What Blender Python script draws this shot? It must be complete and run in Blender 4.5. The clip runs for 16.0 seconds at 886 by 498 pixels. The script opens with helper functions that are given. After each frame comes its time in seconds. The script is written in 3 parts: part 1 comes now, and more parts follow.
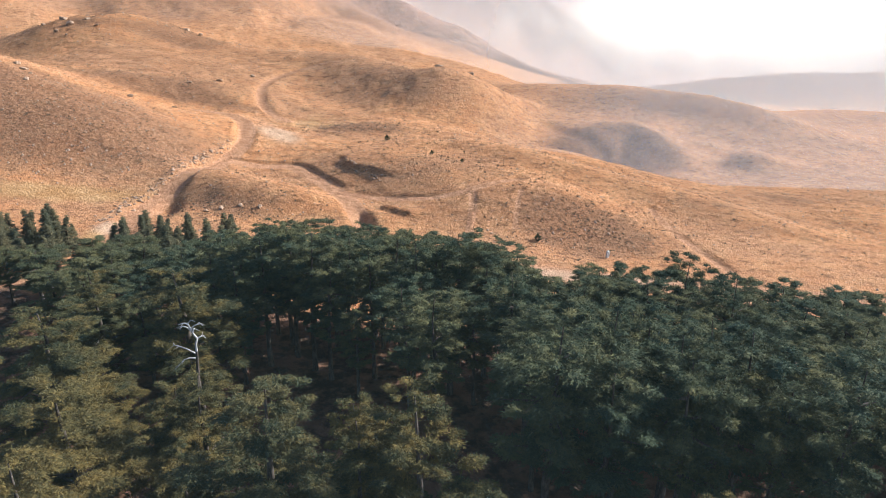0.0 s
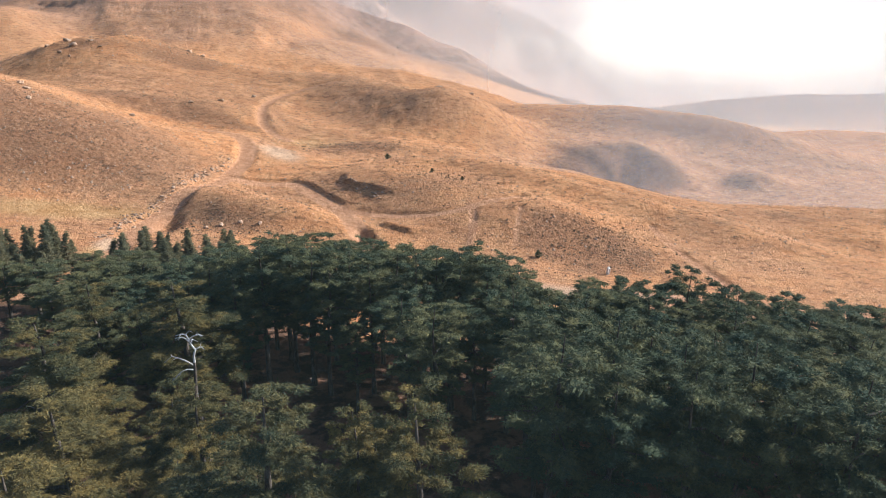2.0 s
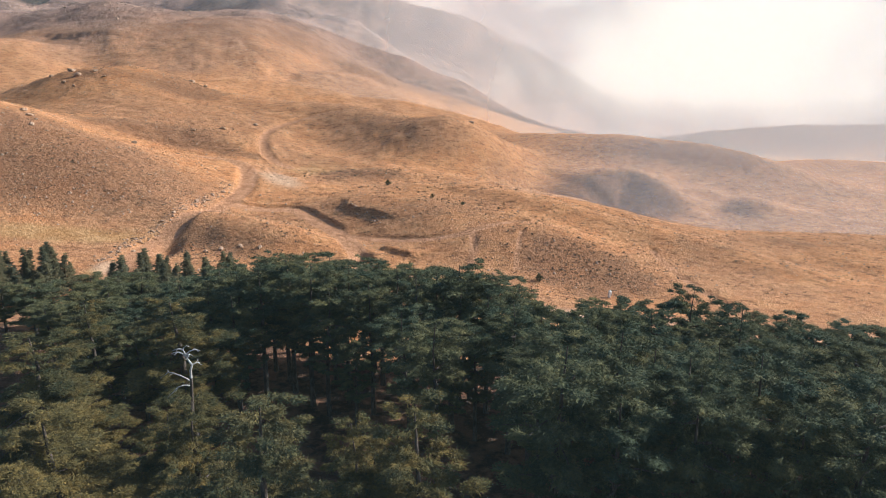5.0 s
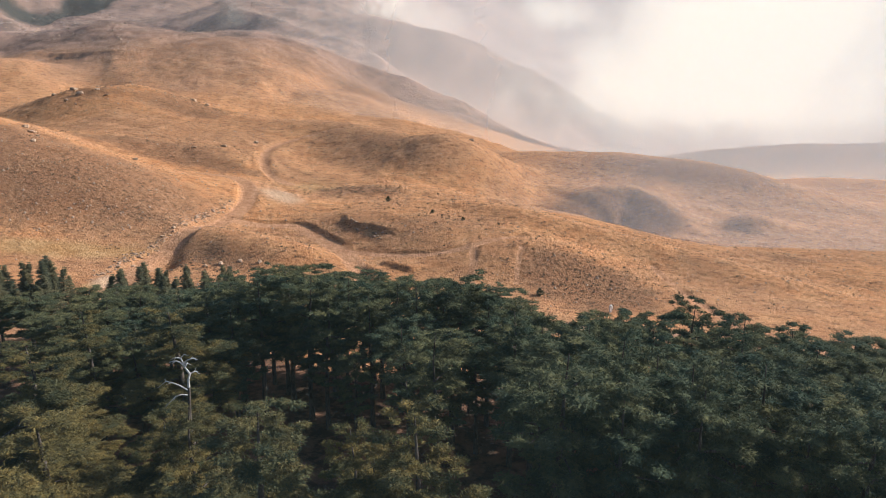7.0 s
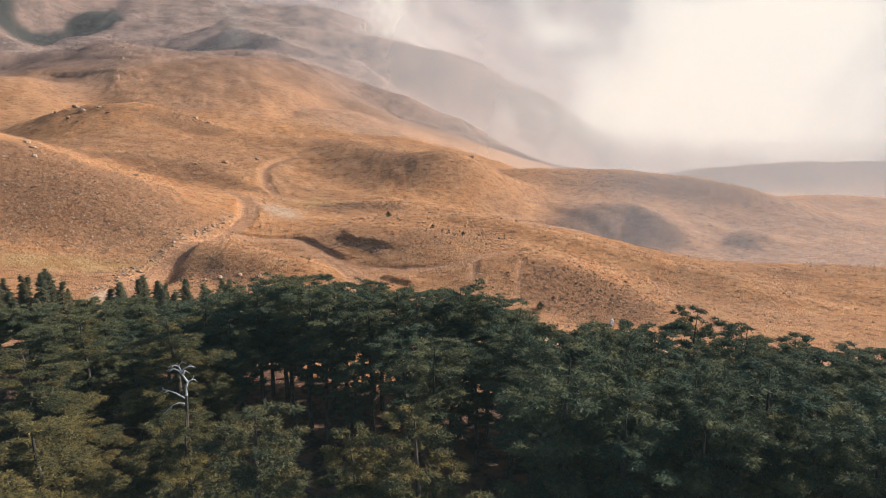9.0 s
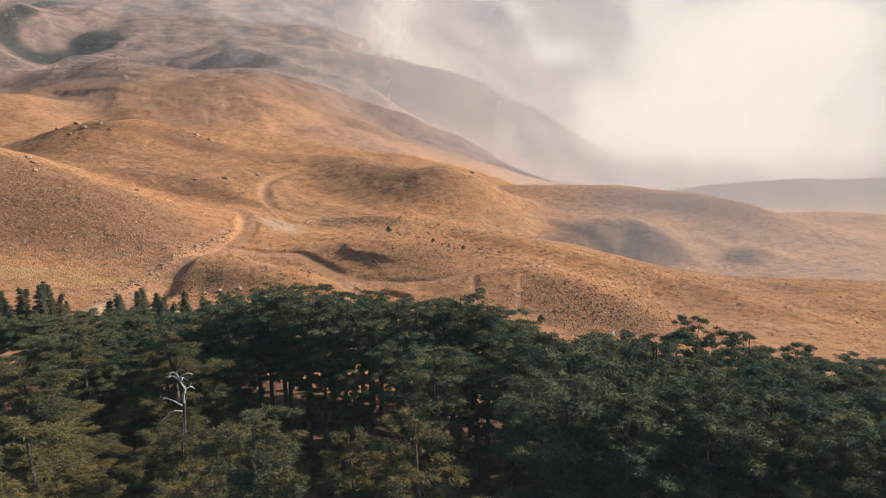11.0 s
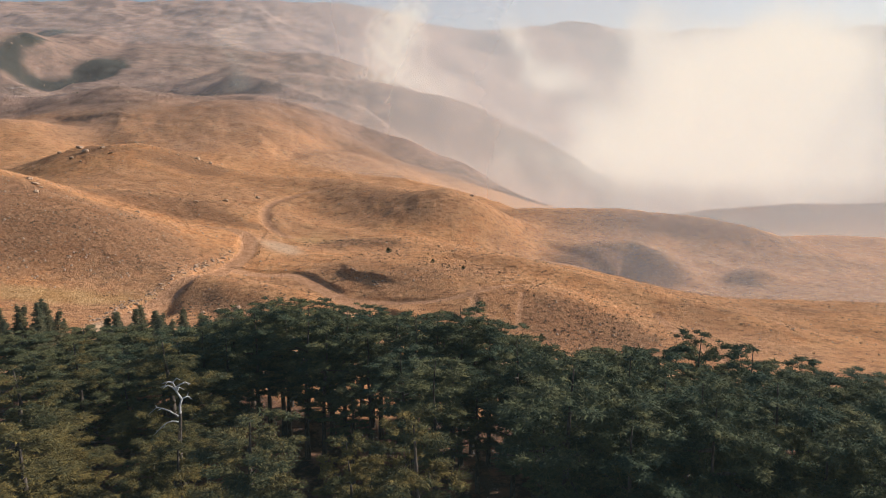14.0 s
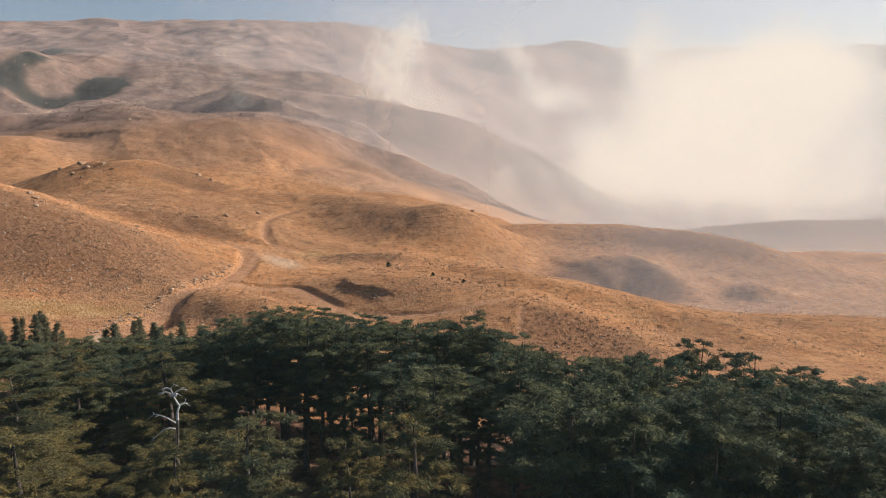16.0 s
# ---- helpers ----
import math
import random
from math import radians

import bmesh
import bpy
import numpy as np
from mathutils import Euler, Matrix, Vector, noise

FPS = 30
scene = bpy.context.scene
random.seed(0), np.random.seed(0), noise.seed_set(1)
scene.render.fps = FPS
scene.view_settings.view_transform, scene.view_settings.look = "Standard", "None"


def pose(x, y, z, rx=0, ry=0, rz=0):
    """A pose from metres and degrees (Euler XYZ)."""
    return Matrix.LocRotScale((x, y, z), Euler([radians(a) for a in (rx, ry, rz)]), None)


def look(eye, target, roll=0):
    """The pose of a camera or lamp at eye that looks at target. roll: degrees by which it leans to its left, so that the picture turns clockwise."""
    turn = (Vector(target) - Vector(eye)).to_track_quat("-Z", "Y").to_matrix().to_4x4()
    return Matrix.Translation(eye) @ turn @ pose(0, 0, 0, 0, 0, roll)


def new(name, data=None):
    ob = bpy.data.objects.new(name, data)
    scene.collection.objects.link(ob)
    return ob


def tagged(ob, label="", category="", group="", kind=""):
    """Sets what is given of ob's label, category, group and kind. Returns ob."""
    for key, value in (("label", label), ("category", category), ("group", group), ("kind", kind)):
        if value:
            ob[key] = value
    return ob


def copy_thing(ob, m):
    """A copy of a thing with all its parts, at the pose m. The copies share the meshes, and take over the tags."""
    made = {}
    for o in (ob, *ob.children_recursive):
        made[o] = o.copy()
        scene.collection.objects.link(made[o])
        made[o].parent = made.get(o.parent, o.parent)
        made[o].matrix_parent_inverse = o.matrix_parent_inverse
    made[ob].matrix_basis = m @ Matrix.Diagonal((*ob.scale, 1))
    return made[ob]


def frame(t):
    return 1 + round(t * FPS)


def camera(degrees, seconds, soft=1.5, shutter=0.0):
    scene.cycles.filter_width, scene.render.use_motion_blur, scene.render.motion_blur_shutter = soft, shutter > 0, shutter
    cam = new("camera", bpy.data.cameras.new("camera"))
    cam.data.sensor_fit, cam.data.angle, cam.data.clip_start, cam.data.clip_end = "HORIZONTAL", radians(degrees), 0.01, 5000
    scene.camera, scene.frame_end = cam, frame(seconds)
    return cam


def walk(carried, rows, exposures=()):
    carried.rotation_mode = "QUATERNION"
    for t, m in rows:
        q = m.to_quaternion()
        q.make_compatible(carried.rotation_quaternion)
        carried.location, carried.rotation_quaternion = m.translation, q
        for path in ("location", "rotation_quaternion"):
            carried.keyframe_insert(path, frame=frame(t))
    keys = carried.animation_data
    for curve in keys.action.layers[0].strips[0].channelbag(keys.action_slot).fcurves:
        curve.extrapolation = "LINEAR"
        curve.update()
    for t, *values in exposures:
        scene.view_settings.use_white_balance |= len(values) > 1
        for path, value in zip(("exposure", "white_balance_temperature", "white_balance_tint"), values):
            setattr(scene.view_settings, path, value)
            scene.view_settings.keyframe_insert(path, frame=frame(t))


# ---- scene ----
LENS = 65.12
cam = camera(LENS, 16.0, soft=1.0)
PATH = [
    (0, (0.000, 0.000, 48.000), (0.000, 93.102, 11.502), 0.00),
    (1, (-0.010, -0.030, 47.421), (-0.023, 93.638, 12.403), -0.01),
    (2, (-0.019, -0.056, 46.842), (-0.044, 94.148, 13.293), -0.02),
    (3, (-0.027, -0.078, 46.263), (-0.064, 94.631, 14.167), -0.02),
    (4, (-0.035, -0.096, 45.684), (-0.082, 95.087, 15.021), -0.03),
    (5, (-0.041, -0.111, 45.104), (-0.098, 95.516, 15.853), -0.04),
    (6, (-0.047, -0.121, 44.524), (-0.113, 95.919, 16.661), -0.05),
    (7, (-0.052, -0.127, 43.944), (-0.127, 96.298, 17.445), -0.06),
    (8, (-0.055, -0.129, 43.364), (-0.138, 96.654, 18.203), -0.07),
    (9, (-0.058, -0.127, 42.784), (-0.149, 96.989, 18.938), -0.07),
    (10, (-0.060, -0.121, 42.203), (-0.157, 97.303, 19.652), -0.08),
    (11, (-0.062, -0.111, 41.623), (-0.164, 97.600, 20.348), -0.09),
    (12, (-0.062, -0.096, 41.042), (-0.170, 97.881, 21.031), -0.10),
    (13, (-0.061, -0.078, 40.460), (-0.174, 98.147, 21.706), -0.11),
    (14, (-0.060, -0.056, 39.879), (-0.176, 98.401, 22.380), -0.11),
    (15, (-0.057, -0.030, 39.297), (-0.177, 98.643, 23.061), -0.12),
    (16, (-0.054, 0.000, 38.716), (-0.176, 98.875, 23.756), -0.13),
]
EXPOSURES = [(0.0, 0.66, 5380, 8), (4.0, 0.45, 5500, 8), (8.0, 0.26, 5650, 8), (16.0, 0.06, 5950, 9)]
walk(cam, [(t, look(eye, target, roll)) for t, eye, target, roll in PATH], EXPOSURES)

# ---- daylight: hazy low sun from behind the hills ----
SUN_EL, SUN_AZ = 26.5, 66.0
world = bpy.data.worlds.new("sky")
scene.world = world
world.use_nodes = True
sky = world.node_tree.nodes.new("ShaderNodeTexSky")
sky.sky_type = "NISHITA"
sky.sun_disc = False
sky.sun_elevation = radians(SUN_EL)
sky.sun_rotation = radians(SUN_AZ)
sky.air_density, sky.dust_density = 1.0, 2.0
bg = world.node_tree.nodes["Background"]
bg.inputs["Strength"].default_value = 0.095
world.node_tree.links.new(sky.outputs[0], bg.inputs[0])
sun = new("sun", bpy.data.lights.new("sun", "SUN"))
sun.data.energy = 5.4
sun.data.angle = radians(0.8)
sun.data.color = (1.0, 0.90, 0.77)
SUN_DIR = Vector((math.sin(radians(SUN_AZ)) * math.cos(radians(SUN_EL)), math.cos(radians(SUN_AZ)) * math.cos(radians(SUN_EL)), math.sin(radians(SUN_EL))))
sun.matrix_world = look(SUN_DIR * 300, (0, 0, 0))


# ---- materials ----
class Nodes:
    """Short hand for building a node material."""

    def __init__(self, name):
        self.mat = bpy.data.materials.new(name)
        self.mat.use_nodes = True
        self.tree = self.mat.node_tree
        self.bsdf = self.tree.nodes["Principled BSDF"]
        self.out = self.tree.nodes["Material Output"]

    def put(self, sock, value):
        if isinstance(value, bpy.types.NodeSocket):
            self.tree.links.new(value, sock)
        elif isinstance(value, (tuple, list)) and len(value) == 3 and sock.type == "RGBA":
            sock.default_value = (*value, 1)
        else:
            sock.default_value = value

    def coords(self):
        return self.tree.nodes.new("ShaderNodeNewGeometry").outputs["Position"]

    def noise(self, scale, detail=4.0, rough=0.6, vector=None, stretch=None):
        n = self.tree.nodes.new("ShaderNodeTexNoise")
        n.inputs["Scale"].default_value, n.inputs["Detail"].default_value, n.inputs["Roughness"].default_value = scale, detail, rough
        vector = vector or self.coords()
        if stretch:
            m = self.tree.nodes.new("ShaderNodeMapping")
            m.inputs["Scale"].default_value = stretch
            self.tree.links.new(vector, m.inputs["Vector"])
            vector = m.outputs[0]
        self.tree.links.new(vector, n.inputs["Vector"])
        return n.outputs["Fac"]

    def ramp(self, fac, a, b, lo=0.0, hi=1.0):
        n = self.tree.nodes.new("ShaderNodeMapRange")
        n.interpolation_type = "SMOOTHSTEP"
        self.put(n.inputs["Value"], fac)
        n.inputs["From Min"].default_value, n.inputs["From Max"].default_value = a, b
        n.inputs["To Min"].default_value, n.inputs["To Max"].default_value = lo, hi
        return n.outputs["Result"]

    def math(self, op, a, b=0.0):
        n = self.tree.nodes.new("ShaderNodeMath")
        n.operation = op
        self.put(n.inputs[0], a)
        self.put(n.inputs[1], b)
        return n.outputs[0]

    def mix(self, fac, a, b, blend="MIX"):
        n = self.tree.nodes.new("ShaderNodeMix")
        n.data_type, n.blend_type = "RGBA", blend
        self.put(n.inputs["Factor"], fac)
        self.put(n.inputs[6], a)
        self.put(n.inputs[7], b)
        return n.outputs[2]

    def attr(self, name):
        n = self.tree.nodes.new("ShaderNodeAttribute")
        n.attribute_name = name
        return n.outputs["Fac"]

    def island(self):
        return self.tree.nodes.new("ShaderNodeNewGeometry").outputs["Random Per Island"]

    def object_random(self):
        return self.tree.nodes.new("ShaderNodeObjectInfo").outputs["Random"]

    def bump(self, height, strength, distance):
        n = self.tree.nodes.new("ShaderNodeBump")
        n.inputs["Strength"].default_value, n.inputs["Distance"].default_value = strength, distance
        self.put(n.inputs["Height"], height)
        self.put(self.bsdf.inputs["Normal"], n.outputs[0])

    def done(self, color, rough=0.9, spec=0.2):
        self.put(self.bsdf.inputs["Base Color"], color)
        self.put(self.bsdf.inputs["Roughness"], rough)
        self.bsdf.inputs["Specular IOR Level"].default_value = spec
        return self.mat


def ground_material():
    n = Nodes("dry_hill_ground")
    fine, mid, broad = n.noise(1.1, 8, 0.78), n.noise(0.16, 6, 0.7), n.noise(0.022, 4, 0.6)
    grass = n.mix(n.ramp(mid, 0.35, 0.7), (0.565, 0.252, 0.100), (0.69, 0.352, 0.152))
    grass = n.mix(n.ramp(broad, 0.38, 0.62), grass, n.mix(0.3, grass, (0.38, 0.235, 0.145)))
    # bare darker earth between the grass
    grass = n.mix(n.ramp(n.noise(0.30, 5, 0.68), 0.50, 0.64, 0, 0.55), grass, (0.33, 0.165, 0.075))
    # tufts and stones as dark and pale specks
    grass = n.mix(n.ramp(fine, 0.54, 0.66, 0, 0.6), grass, (0.21, 0.125, 0.068))
    grass = n.mix(n.ramp(n.noise(0.9, 5, 0.7), 0.63, 0.68, 0, 0.65), grass, (0.56, 0.43, 0.30))
    bands = n.noise(0.55, 6, 0.75, stretch=(0.55, 1.0, 1.6))
    grass = n.mix(n.ramp(bands, 0.54, 0.61, 0, 0.65), grass, (0.20, 0.098, 0.052))
    # scrub brown; on the steep hill and far ridge it also paints shade
    scrub = n.mix(n.ramp(fine, 0.4, 0.62), (0.32, 0.165, 0.088), (0.125, 0.072, 0.046))
    mask = n.ramp(n.math("ADD", n.attr("scrub"), n.math("MULTIPLY", n.math("SUBTRACT", mid, 0.5), 1.3)), 0.3, 0.85, 0, 0.62)
    color = n.mix(mask, grass, scrub)
    # rockier, greyer soil of the mountain
    crag = n.noise(0.035, 8, 0.72)
    high = n.mix(n.ramp(crag, 0.40, 0.62), (0.42, 0.262, 0.188), (0.265, 0.176, 0.132))
    high = n.mix(n.ramp(n.noise(0.11, 5, 0.7), 0.62, 0.70, 0, 0.7), high, (0.48, 0.38, 0.31))
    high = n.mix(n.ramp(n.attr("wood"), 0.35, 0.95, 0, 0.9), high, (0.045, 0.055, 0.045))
    color = n.mix(n.attr("upland"), color, high)
    straw = n.mix(n.ramp(mid, 0.4, 0.6), (0.46, 0.25, 0.09), (0.56, 0.34, 0.15))
    color = n.mix(n.ramp(n.math("ADD", n.attr("straw"), n.math("MULTIPLY", n.math("SUBTRACT", mid, 0.5), 0.8)), 0.2, 0.9, 0, 0.8), color, straw)
    earth = n.mix(n.ramp(n.noise(0.5, 5, 0.7), 0.35, 0.65), (0.60, 0.325, 0.170), (0.47, 0.232, 0.115))
    color = n.mix(n.ramp(n.math("ADD", n.attr("road"), n.math("MULTIPLY", n.math("SUBTRACT", fine, 0.5), 0.5)), 0.3, 0.7), color, earth)
    pale = n.mix(n.ramp(fine, 0.4, 0.65), (0.62, 0.42, 0.27), (0.50, 0.32, 0.20))
    color = n.mix(n.ramp(n.attr("pale"), 0.2, 0.9, 0, 0.85), color, pale)
    # darker mottled brown for the ground of the grove
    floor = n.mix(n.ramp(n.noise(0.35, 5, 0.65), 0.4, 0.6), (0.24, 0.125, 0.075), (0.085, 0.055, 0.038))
    color = n.mix(n.ramp(n.math("ADD", n.attr("grove_floor"), n.math("MULTIPLY", n.math("SUBTRACT", mid, 0.5), 0.6)), 0.3, 0.7), color, floor)
    relief = n.math("ADD", n.math("MULTIPLY", fine, 0.8), n.noise(0.45, 6, 0.7))
    n.bump(n.math("ADD", relief, n.math("MULTIPLY", n.math("MULTIPLY", crag, 8.0), n.attr("upland"))), 0.9, 0.9)
    return n.done(color, 0.95, 0.1)


def leaf_material(name, dark, light, tips):
    n = Nodes(name)
    tone = n.mix(n.ramp(n.island(), -0.3, 1.3), dark, light)
    tone = n.mix(n.ramp(n.noise(0.35, 3, 0.6), 0.4, 0.7, 0, 0.7), tone, tips)
    tone = n.mix(n.ramp(n.object_random(), 0.4, 1.0, 0, 0.45), tone, tips)
    tone = n.mix(n.ramp(n.object_random(), 0.35, 0.0, 0, 0.2), tone, (0.055, 0.082, 0.058))
    clump = n.noise(2.6, 4, 0.7)
    tone = n.mix(n.ramp(clump, 0.54, 0.40, 0, 0.45), tone, dark)
    n.bump(n.math("ADD", clump, n.noise(9.0, 2, 0.6)), 0.5, 0.2)
    n.done(tone, 0.85, 0.06)
    t = n.tree.nodes.new("ShaderNodeBsdfTranslucent")
    n.put(t.inputs["Color"], tone)
    m = n.tree.nodes.new("ShaderNodeMixShader")
    m.inputs[0].default_value = 0.16
    n.tree.links.new(n.bsdf.outputs[0], m.inputs[1])
    n.tree.links.new(t.outputs[0], m.inputs[2])
    n.tree.links.new(m.outputs[0], n.out.inputs["Surface"])
    return n.mat


def bark_material(name, a, b):
    n = Nodes(name)
    g = n.noise(5, 5, 0.7, stretch=(1, 1, 0.2))
    n.bump(g, 0.8, 0.06)
    return n.done(n.mix(n.ramp(g, 0.35, 0.65), a, b), 0.9, 0.2)


def stone_material(name, a, b):
    n = Nodes(name)
    g = n.noise(1.6, 6, 0.7)
    c = n.mix(n.ramp(g, 0.3, 0.7), a, b)
    c = n.mix(n.math("MULTIPLY", n.object_random(), 0.35), c, (0.25, 0.2, 0.15))
    n.bump(g, 0.8, 0.2)
    return n.done(c, 0.9, 0.25)


M_GROUND = ground_material()
M_LEAF = leaf_material("cedar_needles", (0.050, 0.062, 0.038), (0.148, 0.126, 0.046), (0.275, 0.188, 0.056))
M_DARK = leaf_material("blue_green_cedar_needles", (0.046, 0.066, 0.045), (0.108, 0.126, 0.066), (0.210, 0.180, 0.070))
M_YOUNG = leaf_material("young_fir_needles", (0.070, 0.076, 0.050), (0.150, 0.140, 0.075), (0.24, 0.19, 0.09))
M_DRY = leaf_material("dry_scrub_twigs", (0.13, 0.105, 0.08), (0.23, 0.18, 0.125), (0.33, 0.24, 0.15))
M_BARK = bark_material("cedar_bark", (0.055, 0.042, 0.034), (0.14, 0.11, 0.088))
M_DEAD = bark_material("bleached_wood", (0.34, 0.31, 0.28), (0.62, 0.59, 0.55))
M_STONE = stone_material("limestone", (0.60, 0.395, 0.25), (0.36, 0.23, 0.14))
M_WHITE = stone_material("white_stone", (0.82, 0.79, 0.74), (0.68, 0.64, 0.58))


# ---- land ----
def hashed(ix, iy, seed):
    h = (ix.astype(np.int64) * 374761393 + iy.astype(np.int64) * 668265263 + seed * 1442695041) & 0xFFFFFFFF
    h = ((h ^ (h >> 13)) * 1274126177) & 0xFFFFFFFF
    h = ((h ^ (h >> 16)) * 2246822519) & 0xFFFFFFFF
    return (h ^ (h >> 15)).astype(np.float64) / 0xFFFFFFFF


def value_noise(x, y, seed):
    ix, iy = np.floor(x), np.floor(y)
    u, v = x - ix, y - iy
    u, v = u * u * u * (u * (6 * u - 15) + 10), v * v * v * (v * (6 * v - 15) + 10)
    a, b = hashed(ix, iy, seed), hashed(ix + 1, iy, seed)
    c, d = hashed(ix, iy + 1, seed), hashed(ix + 1, iy + 1, seed)
    return (a + (b - a) * u) * (1 - v) + (c + (d - c) * u) * v - 0.5


def fbm(x, y, size, octaves, seed, gain=0.5):
    total, amp = 0.0, 1.0
    for k in range(octaves):
        c, s = math.cos(0.7 * k), math.sin(0.7 * k)
        total = total + amp * value_noise((x * c - y * s) / size + 17.3 * k, (x * s + y * c) / size - 9.1 * k, seed + k)
        size, amp = size * 0.5, amp * gain
    return total


def step(a, b, v):
    t = np.clip((v - a) / (b - a), 0, 1)
    return t * t * (3 - 2 * t)


def hill(x, y, cx, cy, rx, ry, h, turn=0.0):
    c, s = math.cos(radians(turn)), math.sin(radians(turn))
    u, v = ((x - cx) * c + (y - cy) * s) / rx, (-(x - cx) * s + (y - cy) * c) / ry
    return h * np.exp(-(u * u + v * v))


def mound(x, y, cx, cy, rx, ry, h, turn=0.0):
    """A rounder, steeper-sided rise than hill()."""
    c, s = math.cos(radians(turn)), math.sin(radians(turn))
    u, v = ((x - cx) * c + (y - cy) * s) / rx, (-(x - cx) * s + (y - cy) * c) / ry
    return h * np.exp(-((u * u + v * v + 1e-12) ** 1.25))


def spur(x, y, z, crest, width):
    """Lift the land z to a ridge that runs through crest points."""
    best, height = np.full(x.shape, 1e9), np.zeros(x.shape)
    p = np.array(crest, float)
    for k in range(len(p) - 1):
        d = p[k + 1, :2] - p[k, :2]
        t = np.clip(((x - p[k, 0]) * d[0] + (y - p[k, 1]) * d[1]) / (d @ d), 0, 1)
        r = np.hypot(x - p[k, 0] - t * d[0], y - p[k, 1] - t * d[1])
        near = r < best
        best = np.where(near, r, best)
        height = np.where(near, p[k, 2] + t * (p[k + 1, 2] - p[k, 2]), height)
    return z + np.maximum(height - z, 0) * np.exp(-((best / width) ** 1.4))


def scarp(x, y, a, b, h, reach):
    """A scarp between two places, bulging out, with the ground raised behind it."""
    size = math.hypot(b[0] - a[0], b[1] - a[1])
    ex, ey = (b[0] - a[0]) / size, (b[1] - a[1]) / size
    t = (x - a[0]) * ex + (y - a[1]) * ey
    s = -(x - a[0]) * ey + (y - a[1]) * ex - 0.10 * size * (2 * t / size - 1) ** 2 + 1.6 * fbm(x, y, 5, 3, 88, 0.6)
    return h * step(-0.1 * size, 0.2 * size, t) * (1 - step(0.85 * size, 1.15 * size, t)) * step(0, 1.3, s) * np.exp(-np.maximum(s, 0) / reach)


def land(x, y):
    """Height of the open land without roads and fine relief."""
    most = 2.9 + 2.1 / (1 + np.exp((x + 60) / 45))
    d = most - np.log1p(np.exp(np.clip((most - (y - 130) / 100) * 4, -50, 50))) / 4
    d = np.where(y < 130, 0, np.maximum(d, 0))
    xx = 300 * np.tanh(x / 300)
    z = -2.105 - 0.056 * xx - 8.3635 * d + 3.3873 * d * d - 0.0176 * xx * d
    z = z + 0.055 * np.clip(85 - y, 0, 90)
    # slope over the first track
    z = z + mound(x, y, -170.7, 190.9, 99.7, 44.2, 22.8, 17)
    z = z + mound(x, y, -91.7, 184.1, 25.9, 18.5, 5.2, 1)
    z = z + mound(x, y, -101.6, 230.2, 26.4, 26.4, -4.7, 0)
    # ridge behind it, the rocky mound and the broad spur
    z = z + mound(x, y, -127.8, 280.2, 89.6, 60.7, 13.6, 32)
    z = z + mound(x, y, -167.4, 362, 46, 40, 18.5, 24)
    z = z + mound(x, y, -264.6, 500.4, 150, 75, 15, 34)
    z = z + mound(x, y, -125, 530, 60, 80, 14, -7)
    z = z + mound(x, y, -299.8, 515.3, 45, 42, -17, 0)
    z = z + mound(x, y, -317.5, 601.6, 78, 55, 12, 1)
    z = z + mound(x, y, -77.4, 364.3, 44.5, 32.7, 5.1, 1)
    # mounds along the middle
    z = z + mound(x, y, -18.5, 313, 53.6, 28.4, 13.7, -41)
    z = z + mound(x, y, 10.4, 297.1, 41.3, 18.8, 8.2, 44)
    z = z + mound(x, y, 15.9, 228.3, 55.3, 18.4, 6.1, -30)
    z = z + mound(x, y, -23.3, 233.7, 17.4, 9.6, 3.0, 0)
    z = z + mound(x, y, 0.5, 180.1, 44.2, 24.7, 9.2, -32)
    z = z + mound(x, y, 31.3, 190, 61.3, 12.7, 6.1, -30)
    z = z + mound(x, y, -44.5, 158.1, 27.5, 9.2, 5.0, -25)
    z = z + mound(x, y, 16.8, 153.2, 27.7, 8.5, 2.4, 15)
    z = z + mound(x, y, 33.1, 131.6, 15.8, 12.1, -2.1, -3)
    # cone, far ridge and hollows on the low side
    z = z + mound(x, y, 106.1, 327, 72, 28.5, 13.2, -22)
    z = z + mound(x, y, 94.9, 234.4, 25.8, 20.8, -3.5, 5)
    z = z + mound(x, y, 66, 270, 40, 20, -6.5, 8)
    z = z + mound(x, y, 102.8, 166.3, 18.4, 17.1, -2.2, 0)
    z = z + mound(x, y, 118, 256.2, 12, 9, 4.0, 0) + mound(x, y, 104, 271, 7, 6, 2.6, 0)
    z = z + mound(x, y, -66.6, 526, 59.3, 33.7, -8.2, -8)
    z = z + mound(x, y, 135, 408, 110, 44, -13, -15)
    z = z + mound(x, y, -97, 241, 42, 12, -2.5, 6) + mound(x, y, -240, 465, 22, 80, -8, 40)
    z = z + mound(x, y, 66, 248, 32, 17, -7.5, -8) + mound(x, y, 45, 268, 9, 16, -3, 0)
    # deep valley on the low side, the mountain behind with broad gullies, and the ridges at its foot
    low = 1 / (1 + np.exp(-(x - 90) / 60))
    z = z - low * 26 * step(440, 760, y) - 24 * step(350, 560, y) / (1 + np.exp(-(x - 45) / 30))
    start = 740 + 360 / (1 + np.exp(-(x - 40) / 120))
    z = z + hill(x, y, -230, 725, 330, 55, -22, 4) + hill(x, y, -500, 880, 60, 90, -30, 15) + hill(x, y, -590, 980, 60, 110, 36, 20)
    t = np.clip((y - start) / (1900 - start), 0, 1)
    rise = low * step(0, 1, t) + (1 - low) * (0.72 * t + 0.28 * step(0, 1, t))
    far = step(560, 900, y)
    # gullies and strata that fall towards the low side
    gully = np.abs(fbm(x + 0.55 * y, y * 0.55 - 0.2 * x, 300, 4, 5))
